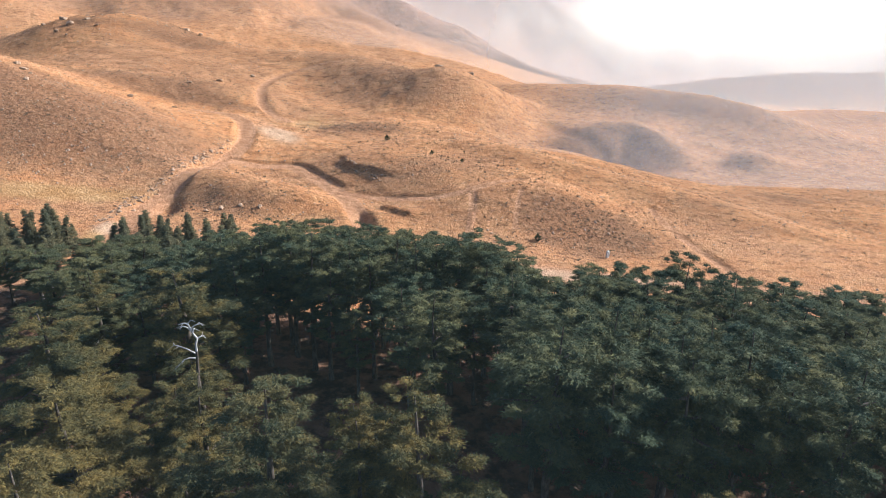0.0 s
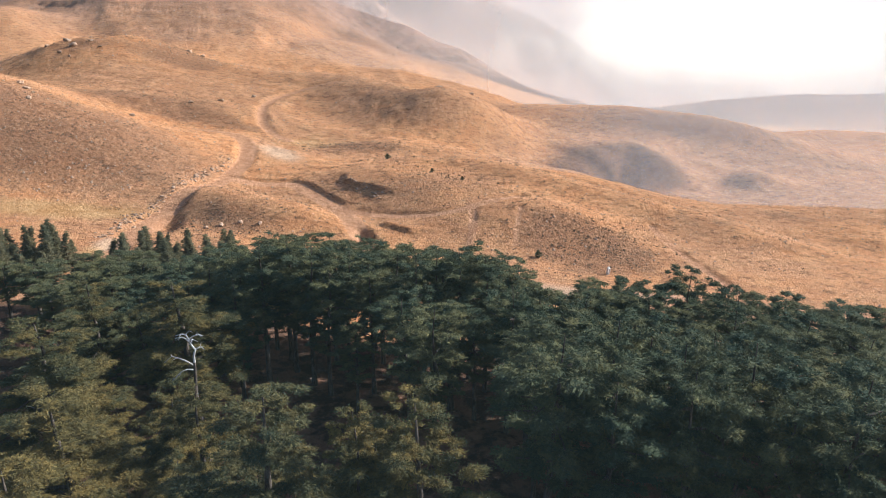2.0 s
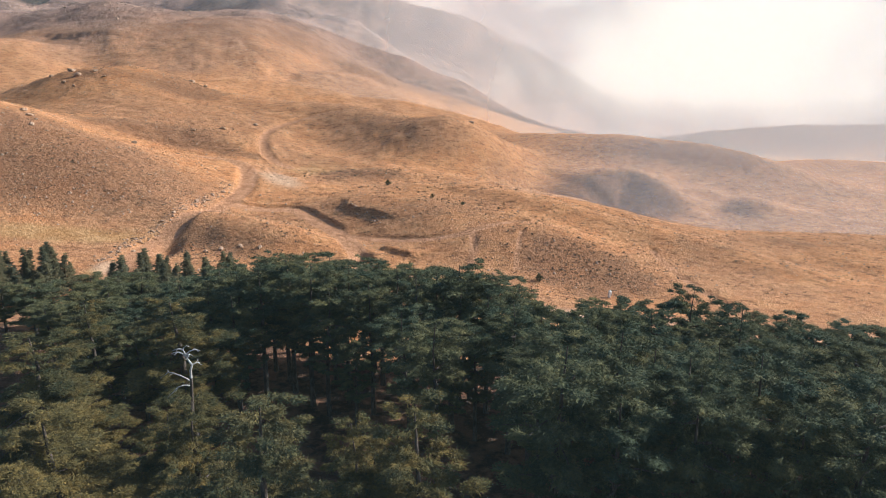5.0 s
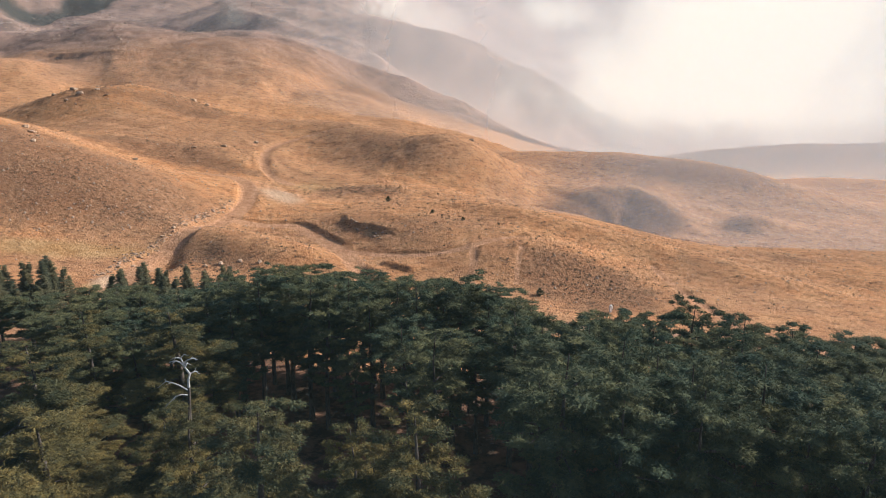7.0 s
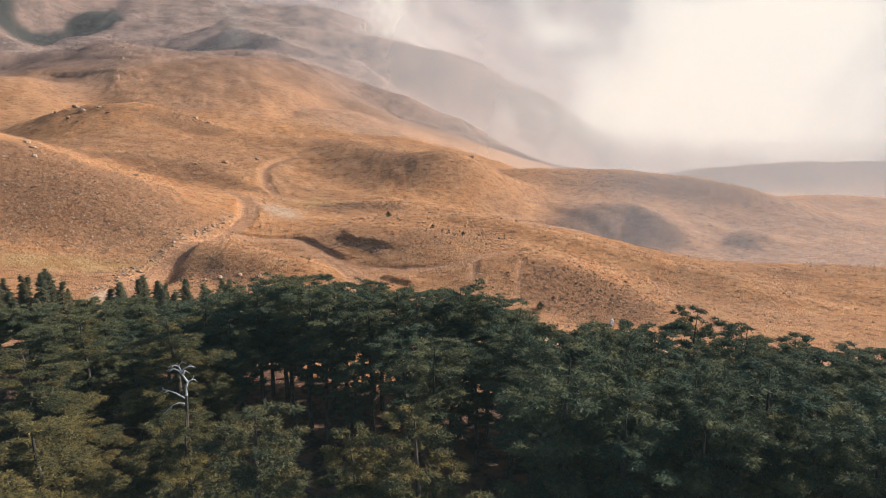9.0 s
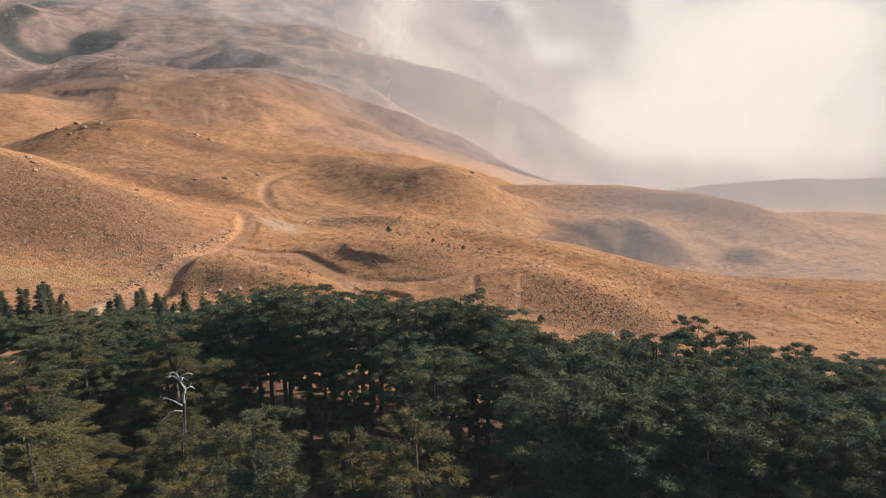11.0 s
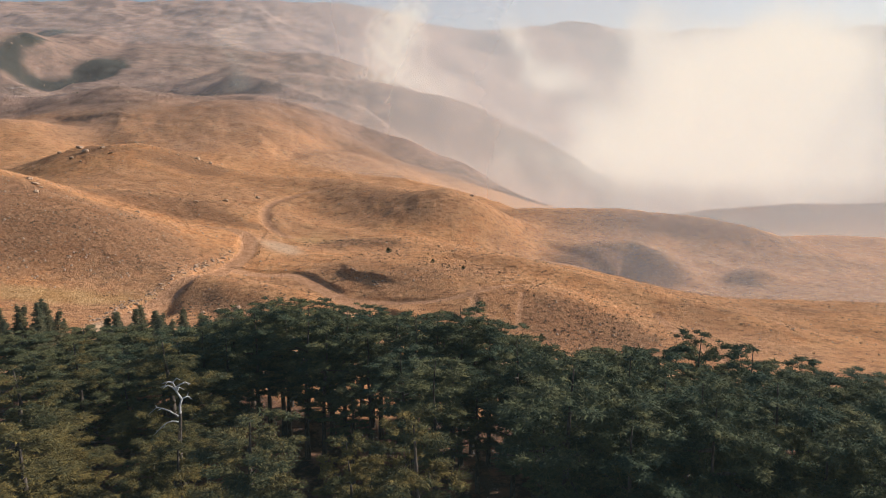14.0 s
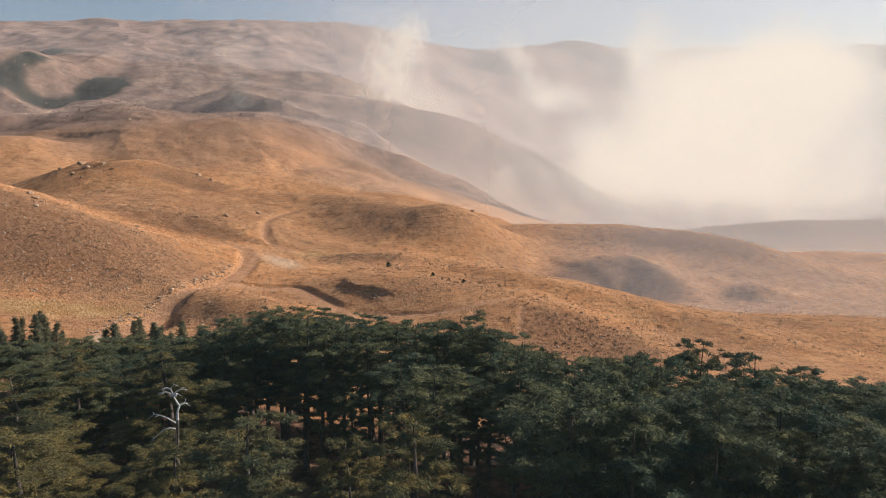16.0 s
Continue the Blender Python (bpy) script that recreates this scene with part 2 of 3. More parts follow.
    calm = 1 - 0.65 * step(0.7, 1.0, t) * (1 - low)
    strata = np.abs(fbm(0.5 * x + 0.9 * y, 0.25 * x - 0.3 * y, 120, 3, 27))
    z = z + rise * (285 + 100 * low) - step(1950, 3600, y) * 170 - far * calm * ((30 * gully + 14 * strata) * (0.5 + rise) - 13 * fbm(x, y, 190, 5, 9, 0.48))
    z = z + step(400, 470, y) * (2.6 * fbm(x, y, 55, 4, 63, 0.55) - 4.5 * np.abs(fbm(x * 1.2 + 0.4 * y, y * 0.55, 85, 3, 73)) + 1.0)
    z = z + hill(x, y, -365, 572, 78, 58, -21)
    # hollow in the face of the dome, then its crest and the ridges behind it
    z = z + mound(x, y, -186, 590, 16, 48, -9, -20) + mound(x, y, -90, 490, 12, 45, -4, -25)
    z = spur(x, y, z, [(-295, 450, 28), (-300, 480, 37), (-297, 520, 49), (-266.9, 570, 59.9), (-232.7, 600, 63.7), (-186.7, 640, 68.3), (-156, 640, 68.2), (-126.6, 620, 59.9), (-108.4, 600, 49.8), (-83.6, 560, 33.4), (-52.8, 520, 17.1), (-25.1, 470, 1.3)], 44)
    z = z + hill(x, y, -55, 600, 60, 34, -14, -35) + hill(x, y, -230, 690, 110, 30, -12, 5)
    z = spur(x, y, z, [(-215, 760, 92), (-175, 720, 82), (-124, 690, 66.6), (-78, 670, 57.8), (-44.6, 650, 31.4), (-7.8, 630, 12.4), (17, 600, -10.7)], 40)
    z = spur(x, y, z, [(-240, 850, 112), (-160, 820, 100), (-94, 815, 91.8), (-29, 810, 78.7), (29, 805, 65.7), (74, 800, 43.4), (112, 795, 27.4), (137, 790, 11.6), (174, 780, -13.3), (226, 760, -33.7), (282, 740, -50.2)], 75)
    z = spur(x, y, z, [(190, 640, -44), (250, 620, -34), (310, 600, -27), (420, 580, -24), (560, 560, -22)], 60)
    # sunlit knolls over the wooded hollow
    z = spur(x, y, z, [(-520, 725, 116), (-437, 700, 90.6), (-405, 682, 77), (-383, 660, 64.4)], 30)
    z = spur(x, y, z, [(-394, 742, 80), (-370, 740, 80.5), (-349, 736, 77.6), (-318, 720, 66)], 24)
    # steep hill on the low side with a spur that runs towards the grove
    z = spur(x, y, z, [(52, 275, -11), (57, 278, -8), (63, 280, -6.4), (71, 281, -5.6), (78, 279, -5.8), (83, 271, -8), (88.5, 258, -12.2), (94, 246, -17.5)], 20)
    mid = step(540, 720, y)
    z = z + mid * (3.5 * fbm(x, y, 60, 4, 61, 0.58) - 5 * np.abs(fbm(x * 1.3 + 0.5 * y, y * 0.5, 110, 3, 71)) + 1)
    return z


def along(x, y, line):
    """Distance to a polyline and the height of the open land at its nearest place."""
    best, height = np.full(x.shape, 1e9), np.zeros(x.shape)
    p = np.array(line, float)
    zs = land(p[:, 0], p[:, 1])
    for k in range(len(p) - 1):
        d = p[k + 1] - p[k]
        t = np.clip(((x - p[k, 0]) * d[0] + (y - p[k, 1]) * d[1]) / (d @ d), 0, 1)
        r = np.hypot(x - p[k, 0] - t * d[0], y - p[k, 1] - t * d[1])
        near = r < best
        best = np.where(near, r, best)
        height = np.where(near, zs[k] + t * (zs[k + 1] - zs[k]), height)
    return best, height


def smooth_line(line, rounds=2):
    for _ in range(rounds):
        out = [line[0]]
        for a, b in zip(line, line[1:]):
            out += [(0.75 * a[0] + 0.25 * b[0], 0.75 * a[1] + 0.25 * b[1]), (0.25 * a[0] + 0.75 * b[0], 0.25 * a[1] + 0.75 * b[1])]
        line = out + [line[-1]]
    return line


# track: polyline, half width, how far it is sunk, width of its banks
TRACKS = [
    (smooth_line([(-63, 118), (-64.5, 132), (-66.3, 149), (-63.5, 160), (-60.7, 175), (-58.7, 186), (-57.8, 199), (-60.5, 214), (-65, 226), (-73, 232), (-84, 233)]), 2.2, 0.4, 1.4),
    (smooth_line([(-58.1, 185), (-48.2, 184), (-40.9, 185), (-32.6, 173), (-25.4, 163), (-19.7, 148), (-15.7, 135), (-12, 118)]), 2.0, 0.45, 1.2),
    (smooth_line([(-24, 161), (-11.2, 156.4), (-0.5, 153.6), (6.1, 155.3), (18.9, 164.8)]), 1.3, 0.5, 1.0),
    (smooth_line([(-48, 322), (-61, 318), (-70.5, 302), (-72, 280), (-68.7, 263), (-63.6, 250), (-53.7, 241)]), 1.4, 0.6, 1.2),
    ([(6.7, 155), (6.6, 146), (5.5, 138)], 0.6, 0.12, 0.9),
    ([(18, 154), (16.6, 148), (15.4, 141)], 0.4, 0.12, 0.6),
    ([(51, 162), (52.6, 146), (56, 124)], 0.7, 0.6, 0.8),
    (smooth_line([(8, 121), (22.6, 118.5), (34, 117.5), (52, 114), (74, 112), (110, 112)]), 3.2, 0.3, 2.5),
    (smooth_line([(-120, 98), (-80, 101), (-66, 104), (-62, 110), (-63, 120)]), 2.6, 0.2, 2.0),
]


# spoil tipped on the upper side of the first track
RUBBLE = [(-69.5, 131), (-70.5, 149), (-67.8, 160), (-65.0, 175), (-62.8, 187), (-62.2, 198)]


def ground_z(x, y, masks=None):
    x, y = np.asarray(x, float), np.asarray(y, float)
    z = land(x, y)
    near = 1 - step(500, 1200, y)
    open_land = step(95, 130, y + 0.2 * np.abs(x))
    rough = near * (0.35 + 0.65 * open_land)
    z = z + rough * (1.3 * fbm(x, y, 26, 3, 21) + 0.55 * fbm(x, y, 5, 3, 31)) * (0.35 + 0.65 * step(120, 260, y))
    road = np.zeros(x.shape)
    for line, half, sink, bank in TRACKS:
        r, h = along(x, y, line)
        w = 1 - step(half, half + bank, r)
        z = z * (1 - w) + (h - sink + 0.06 * fbm(x, y, 1.5, 2, 77)) * w
        road = np.maximum(road, 1 - step(half * 0.8, half + 0.9 * bank, r))
    # dug pits and a cut bank
    pit = hill(x, y, -61.6, 147.5, 2.6, 6.0, 1.0, 8)
    gash = hill(x, y, -17.2, 142.5, 1.5, 4.5, 1.0, 20)
    z = z - 2.2 * pit - 2.2 * gash + scarp(x, y, (-30.0, 184), (-15.5, 165.5), 1.2, 7) + scarp(x, y, (-15.5, 149.5), (-7.5, 142.5), 1.3, 4)
    if masks is not None:
        masks["road"] = np.maximum(road, 0.8 * gash)
        masks["pale"] = np.clip(hill(x, y, -51, 214, 7, 14, 1.0, 30) + hill(x, y, 24, 119, 26, 3.5, 0.8, -3) + hill(x, y, -67, 131, 3, 5, 1.0), 0, 1)
        r, _ = along(x, y, RUBBLE)
        masks["pale"] = np.maximum(masks["pale"], 0.35 * (1 - step(0.7, 2.4, r + 1.5 * fbm(x, y, 2.5, 2, 19))))
        masks["straw"] = np.clip(hill(x, y, -86, 151, 24, 6, 1.1, 8) + hill(x, y, -66, 126, 4, 7, 1.0) + hill(x, y, -46, 240, 16, 14, 0.7, 40) + hill(x, y, -15, 133, 6, 9, 0.8), 0, 1)
        # scrub patches; at (62, 266), (80, 256), (112, 312) they darken faces as shade
        masks["scrub"] = np.clip(
            hill(x, y, -27, 302, 30, 17, 0.6, -10) + hill(x, y, -27, 231, 17, 7, 1.0) + hill(x, y, 31, 143, 15, 12, 1.5, -20) + hill(x, y, -50, 148, 13, 7, 0.8, -20)
            + hill(x, y, -128, 366, 22, 14, 0.9) + hill(x, y, -168, 345, 22, 14, 0.7) + hill(x, y, -100, 178, 46, 20, 1.2, 12) + hill(x, y, -130, 198, 46, 16, 0.9, 12) + hill(x, y, -8, 172, 16, 10, 0.6)
            + hill(x, y, -95, 262, 30, 10, 0.6, 20) + hill(x, y, 62, 266, 22, 13, 1.3) + hill(x, y, 80, 256, 12, 12, 1.1) + hill(x, y, 112, 312, 46, 16, 1.0, -20)
            + hill(x, y, -108, 254, 14, 8, 0.9) + hill(x, y, -90, 251, 16, 6, 0.8) + hill(x, y, -72, 247, 10, 5, 0.7) + hill(x, y, -128, 249, 14, 8, 0.5) + hill(x, y, 101, 194, 22, 9, 0.7) + hill(x, y, 66, 167, 18, 6, 0.5) + hill(x, y, 74, 153, 16, 6, 0.5) + hill(x, y, -127, 348, 20, 10, 0.9) + hill(x, y, -113, 185, 10, 6, 0.7) + 0.6 * step(380, 560, y), 0, 1)
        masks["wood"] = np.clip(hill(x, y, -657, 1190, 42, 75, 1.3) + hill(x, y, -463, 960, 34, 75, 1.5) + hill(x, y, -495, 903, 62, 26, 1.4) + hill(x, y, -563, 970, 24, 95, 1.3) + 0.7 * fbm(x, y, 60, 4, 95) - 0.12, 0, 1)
        masks["upland"] = step(420, 660, y + 60 * fbm(x, y, 90, 3, 41))
        masks["grove_floor"] = 1 - step(88, 104, y + 0.06 * (x + 10) - 8 * fbm(x, y, 14, 2, 55))
    return z


def grid_mesh(name, xs, ys, material):
    """xs: rows of x for each y."""
    Y = np.repeat(ys[:, None], xs.shape[1], 1)
    masks = {}
    Z = ground_z(xs, Y, masks)
    verts = np.stack([xs, Y, Z], -1).reshape(-1, 3)
    rows, cols = xs.shape
    i = np.arange(rows * cols).reshape(rows, cols)[:-1, :-1].ravel()
    me = mesh_from(name, verts, np.stack([i, i + 1, i + cols + 1, i + cols], 1), material, smooth=True)
    for key, value in masks.items():
        me.attributes.new(key, "FLOAT", "POINT").data.foreach_set("value", value.ravel().astype(np.float32))
    return me


def mesh_from(name, verts, faces, material, smooth=False):
    """A mesh from arrays of places and of faces with equal corner counts."""
    me = bpy.data.meshes.new(name)
    verts, faces = np.asarray(verts, np.float32), np.asarray(faces, np.int32)
    k = faces.shape[1]
    me.vertices.add(len(verts))
    me.vertices.foreach_set("co", verts.ravel())
    me.loops.add(faces.size)
    me.loops.foreach_set("vertex_index", faces.ravel())
    me.polygons.add(len(faces))
    me.polygons.foreach_set("loop_start", np.arange(0, faces.size, k, dtype=np.int32))
    me.polygons.foreach_set("loop_total", np.full(len(faces), k, np.int32))
    if smooth:
        me.polygons.foreach_set("use_smooth", np.ones(len(faces), bool))
    me.materials.append(material)
    me.update(calc_edges=True)
    return me


ys = np.concatenate([np.linspace(-400, 0, 20, endpoint=False), np.linspace(0, 96, 60, endpoint=False), np.linspace(96, 255, 265, endpoint=False),
                     np.geomspace(255, 700, 190, endpoint=False), np.geomspace(700, 4200, 210)])
us = np.linspace(-1, 1, 470)
xs = us[None, :] * (np.maximum(ys, 0) * 0.72 + 45 + 300 * step(60, -200, ys))[:, None]
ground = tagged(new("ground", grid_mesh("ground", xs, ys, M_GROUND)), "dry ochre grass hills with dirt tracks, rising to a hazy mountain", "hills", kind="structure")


# ---- trees ----
def tube(points, radii, sides=6):
    """Places and quads of a tapering tube through points."""
    points = np.asarray(points, float)
    verts, faces = [], []
    for k, (p, r) in enumerate(zip(points, radii)):
        d = points[min(k + 1, len(points) - 1)] - points[max(k - 1, 0)]
        d = d / (np.linalg.norm(d) + 1e-9)
        a = np.cross(d, (0.31, 0.87, 0.13))
        a = a / np.linalg.norm(a)
        b = np.cross(d, a)
        for j in range(sides):
            t = 2 * math.pi * j / sides
            verts.append(p + r * (math.cos(t) * a + math.sin(t) * b))
    for k in range(len(points) - 1):
        for j in range(sides):
            faces.append((k * sides + j, k * sides + (j + 1) % sides, (k + 1) * sides + (j + 1) % sides, (k + 1) * sides + j))
    return np.array(verts), np.array(faces)


def joined(pieces):
    verts, faces, n = [], [], 0
    for v, f in pieces:
        verts.append(v)
        faces.append(f + n)
        n += len(v)
    return np.concatenate(verts), np.concatenate(faces)


def part(name, me, parent, label=""):
    ob = tagged(new(name, me), label)
    ob.parent = parent
    return ob


def spikes(rng, base, ahead, length, width, roll=0.4):
    """Needle sprays: one narrow leaf each, from base along ahead."""
    ahead = ahead / np.linalg.norm(ahead, axis=1)[:, None]
    side = np.cross(ahead, np.array([0, 0, 1.0]))
    side /= np.linalg.norm(side, axis=1)[:, None] + 1e-9
    turn = rng.normal(0, roll, len(base))[:, None]
    side = side * np.cos(turn) + np.cross(side, ahead) * np.sin(turn)
    half = side * (width * 0.5)[:, None]
    v = np.stack([base - half, base + half, base + ahead * length[:, None]], 1).reshape(-1, 3)
    return v, np.arange(len(v)).reshape(-1, 3)


def cushion(rng, at, out, across, rx):
    """The dense inside of a pad of foliage: a small ragged sheet."""
    k = 14
    t = np.arange(k) * 6.283 / k + rng.normal(0, 0.1, k) + rng.random()
    r = rx * rng.uniform(0.55, 1.12, k)
    p = at + np.outer(1.2 * r * np.cos(t), out) + np.outer(0.85 * r * np.sin(t), across)
    p[:, 2] += -0.10 * r * r / rx + rng.normal(0, 0.04 * rx, k)
    i = np.arange(k)
    return np.vstack([p, at + (0, 0, rx * 0.20)]), np.stack([i, (i + 1) % k, np.full(k, k)], 1)


def bough(rng, foot, angle, length, rise, droop, spread, size, dense, slim):
    """A limb with one flat shelf of needle sprays. size: length of a spray."""
    out, across = np.array([math.cos(angle), math.sin(angle), 0]), np.array([-math.sin(angle), math.cos(angle), 0])
    bend = rng.normal(0, 0.10)

    def place(s, w=0.0):
        s = np.atleast_1d(s)
        return foot + np.outer(s * length, out) + np.outer(w + bend * length * s * s, across) + np.outer(rise * s - droop * s * s, (0, 0, 1.0))

    bases, aheads, cores, rims = [], [], [], []
    pads = max(3, round(1.15 * length))
    for k in range(pads):
        s = 0.24 + 0.74 * (k + rng.uniform(0.1, 0.9)) / pads
        w = rng.uniform(-1, 1) * spread * length * math.sin(min(s * 0.9, 1) * math.pi) ** 0.7
        at = place(s, w)[0]
        at[2] += rng.normal(0, 0.19)
        rx = rng.uniform(0.7, 1.25) * (0.46 + 0.075 * length)
        n = int(dense * rx * rx)
        cores.append(cushion(rng, at, out, across, rx))
        # sprays lie in a thin domed layer and stick out at its rim, a few hang below
        r, t = np.sqrt(rng.random(n)), rng.uniform(0, 6.283, n)
        way = np.outer(np.cos(t), out) + np.outer(np.sin(t), across)
        p = at + np.outer(r * rx * 1.2 * np.cos(t), out) + np.outer(r * rx * 0.9 * np.sin(t), across)
        p[:, 2] += 0.27 * rx * (1 - r * r) - 0.05 * rx - np.where(rng.random(n) < 0.06, rng.uniform(0.1, 0.3, n), 0) + rng.normal(0, 0.045, n)
        turn = rng.normal(0, 0.75, n)
        d = way * np.cos(turn)[:, None] + np.cross((0, 0, 1.0), way) * np.sin(turn)[:, None] + 0.6 * out
        d[:, 2] = rng.normal(0.22, 0.30, n) - 0.28 * r
        bases.append(p)
        aheads.append(d)
        rims.append((r > 0.8) & (rng.random(n) < 0.5))
    base, ahead = np.concatenate(bases), np.concatenate(aheads)
    long = size * rng.uniform(0.6, 1.3, len(base)) * (1 + 0.9 * np.concatenate(rims))
    leaves = spikes(rng, base, ahead, long, size * rng.uniform(0.7, 1.3, len(base)) * slim, 0.35)
    leaves = joined([leaves, *cores])
    wood = tube(place(np.linspace(0, 0.85, 5)), np.linspace(0.026 * length, 0.012, 5), 5)
    return leaves, wood


def cedar(name, seed, height, radius, crown_from, profile, shelves, size, dense, slim, leaf, trunk_radius=0.42, droop=0.5, rise=1.0, limbs=9):
    """One cedar at the origin: trunk, crown and its main limbs."""
    rng = np.random.default_rng(seed)
    tree = new(name)
    tree.empty_display_size = 0.5
    lean = rng.normal(0, 0.22, (7, 2)).cumsum(0) * np.linspace(0, 1, 7)[:, None]
    zs = np.linspace(-0.6, height * 0.94, 7)
    spine = np.c_[lean, zs]
    v, f = tube(spine, trunk_radius * np.array([1.35, 1.0, 0.86, 0.7, 0.52, 0.3, 0.1]), 8)
    part("trunk", mesh_from("trunk", v, f, M_BARK, True), tree)
    leaves, wood = [], []
    # shelves wind up the trunk, bunched so that dark gaps stay between them
    start = rng.random() * 6.28
    for k in range(shelves):
        u = np.clip((k + 0.5) / shelves + rng.normal(0, 0.25 / shelves), 0, 1)
        reach = radius * np.interp(u, np.linspace(0, 1, len(profile)), profile)
        length = reach * rng.choice((0.62, 0.85, 1.0, 1.12)) * rng.uniform(0.92, 1.06)
        z = height * (crown_from + (0.965 - crown_from) * u)
        foot = np.array([np.interp(z, zs, spine[:, 0]), np.interp(z, zs, spine[:, 1]), z - 0.10 * length])
        l, w = bough(rng, foot, start + 2.39996 * k + rng.normal(0, 0.22), length, rise * rng.uniform(0.4, 1.3) * length / radius, droop * rng.uniform(0.4, 1.6) * length / radius, rng.uniform(0.34, 0.52), size, dense, slim)
        leaves.append(l)
        wood.append((length * (1.4 - u), w))
    part("crown", mesh_from("crown", *joined(leaves), leaf), tree)
    for _, w in sorted(wood, key=lambda q: -q[0])[:limbs]:
        part("limb", mesh_from("limb", *w, M_BARK, True), tree)
    return tree


BROAD = (0.80, 1.0, 0.98, 0.90, 0.72, 0.45)
FLAT = (0.50, 0.72, 0.92, 1.0, 1.0, 0.86)
TALL = (0.55, 0.80, 1.0, 1.0, 0.92, 0.66)
CONE = (1.0, 0.82, 0.60, 0.40, 0.20, 0.03)
L_BROAD = "broad mature cedar with layered olive green boughs"
L_TALL = "tall dark green cedar on a bare straight trunk"
L_FLAT = "flat-topped cedar with spreading dark green plates"
L_YOUNG = "slender young conifer with thin grey-green boughs"
stock = {
    "broad": [tagged(cedar("cedar_tree", 11 + k, 20, 6.6, 0.24, BROAD, 32, 0.26, 330, 0.42, M_LEAF, 0.5), L_BROAD, "tree", "cedars of the grove") for k in range(4)],
    "tall": [tagged(cedar("cedar_tree", 31 + k, 19, 4.4, 0.35, TALL, 30, 0.30, 170, 0.45, M_DARK, 0.34), L_TALL, "tree", "cedars of the grove") for k in range(3)],
    "flat": [tagged(cedar("cedar_tree", 51 + k, 16, 5.4, 0.36, FLAT, 25, 0.30, 170, 0.45, M_DARK, 0.38, 0.3, 0.6), L_FLAT, "tree", "cedars of the grove") for k in range(4)],
    "young": [tagged(cedar("young_conifer", 71 + k, 9, 3.1, 0.04, CONE, 54, 0.24, 110, 0.32, M_YOUNG, 0.14, 0.4, 0.6, 4), L_YOUNG, "tree", "young conifers at the track") for k in range(3)],
}
SIZE = {"broad": (20, 6.6), "tall": (19, 4.4), "flat": (16, 5.4), "young": (9, 3.1)}
used = {key: 0 for key in stock}
placed = []


def plant(kind, x, y, top, radius=None):
    """Stand a tree of that kind with its top at a height over the datum."""
    z = float(ground_z(np.array([x]), np.array([y]))[0])
    h, r = SIZE[kind]
    k = used[kind]
    used[kind] += 1
    sz = (top - z) / h
    sr = (radius or r * sz) / r
    turn = Euler((0, 0, random.uniform(0, 6.28)))
    ob = stock[kind][k % len(stock[kind])]
    m = Matrix.LocRotScale((x, y, z), turn, (sr, sr, sz))
    if k < len(stock[kind]):
        ob.matrix_basis = m
    else:
        ob = copy_thing(ob, m @ Matrix.Diagonal((*[1 / s for s in ob.scale], 1)))
    placed.append((x, y, radius or r * sz))


# front of the grove
for row in [(-29.5, 45.5, 20.3, 6.6), (-12.5, 41.0, 22.8, 6.4), (-1.2, 39.5, 23.4, 5.4), (-38.5, 58, 19.6, 6.5), (-29, 70.5, 18.4, 6.8), (-25.5, 33.5, 22.6, 5.5),
            (16.8, 33.2, 20.2, 4.2), (-6.4, 41.5, 21.0, 3.4), (-40, 72.5, 17.6, 4.2), (-20.5, 50, 18.2, 4.3), (-44, 45, 18.5, 6.0), (-52, 60, 18, 6),
            (-20.5, 44, 14.5, 3.6), (-19, 31.5, 19.6, 4.4), (-8, 31, 19.4, 4.2), (-33.5, 35, 19.5, 5.0), (-6, 50, 14.5, 3.8), (-33, 55, 15, 4.2), (-23.5, 52.8, 15.6, 4.6)]:
    plant("broad", *row)
# tall stand behind the clearing
for row in [(-17, 80.5, 20.0, 4.3), (-23, 81, 19.3, 4.2), (-20, 84, 19.6, 4.0), (-12.5, 82, 18.8, 3.8), (-26.5, 84, 17.8, 3.6), (-9, 79, 17.6, 3.4), (-3.8, 77.5, 19.4, 3.4),
            (2, 80.8, 19.6, 3.8), (5.5, 81, 18.0, 3.8), (-15, 87, 18.4, 3.8), (-6, 85, 17.0, 3.6), (0, 86, 16.6, 3.6), (-29, 88, 16.4, 3.8), (-35, 86, 15.2, 3.6), (-32, 80, 15.6, 3.4),
            (-4, 71, 17.2, 3.6), (-1, 66, 18, 3.8), (-24, 90, 17, 3.6), (-19, 92, 17, 3.6), (-10, 91, 16.6, 3.6), (-4, 92, 15.6, 3.6)]:
    plant("tall", *row)
for row in [(-33, 94, 14, 3.8), (-28, 96, 13.5, 3.8), (-22.5, 96.5, 14, 3.8), (-17, 97, 13.5, 3.8), (-12, 96, 14, 3.8), (-7, 97, 13.5, 3.8), (-2, 96, 13, 3.8), (3, 95, 13, 3.8), (8, 94, 13, 3.8), (-14.5, 78, 17.2, 3.6), (-21.5, 87.5, 18.2, 4.2), (-8.5, 87.5, 17.4, 4.0), (-1.5, 82, 17.8, 3.8), (-26, 79, 16.6, 3.6), (-16, 93.5, 16.4, 4.0), (3.5, 84.5, 17.2, 3.8), (-30.5, 84, 15.8, 3.6), (4, 88, 15.4, 3.6), (10, 86, 15, 3.8), (-25, 76, 13.5, 3.0), (-10.5, 74, 12, 2.8)]:
    plant("tall", *row)
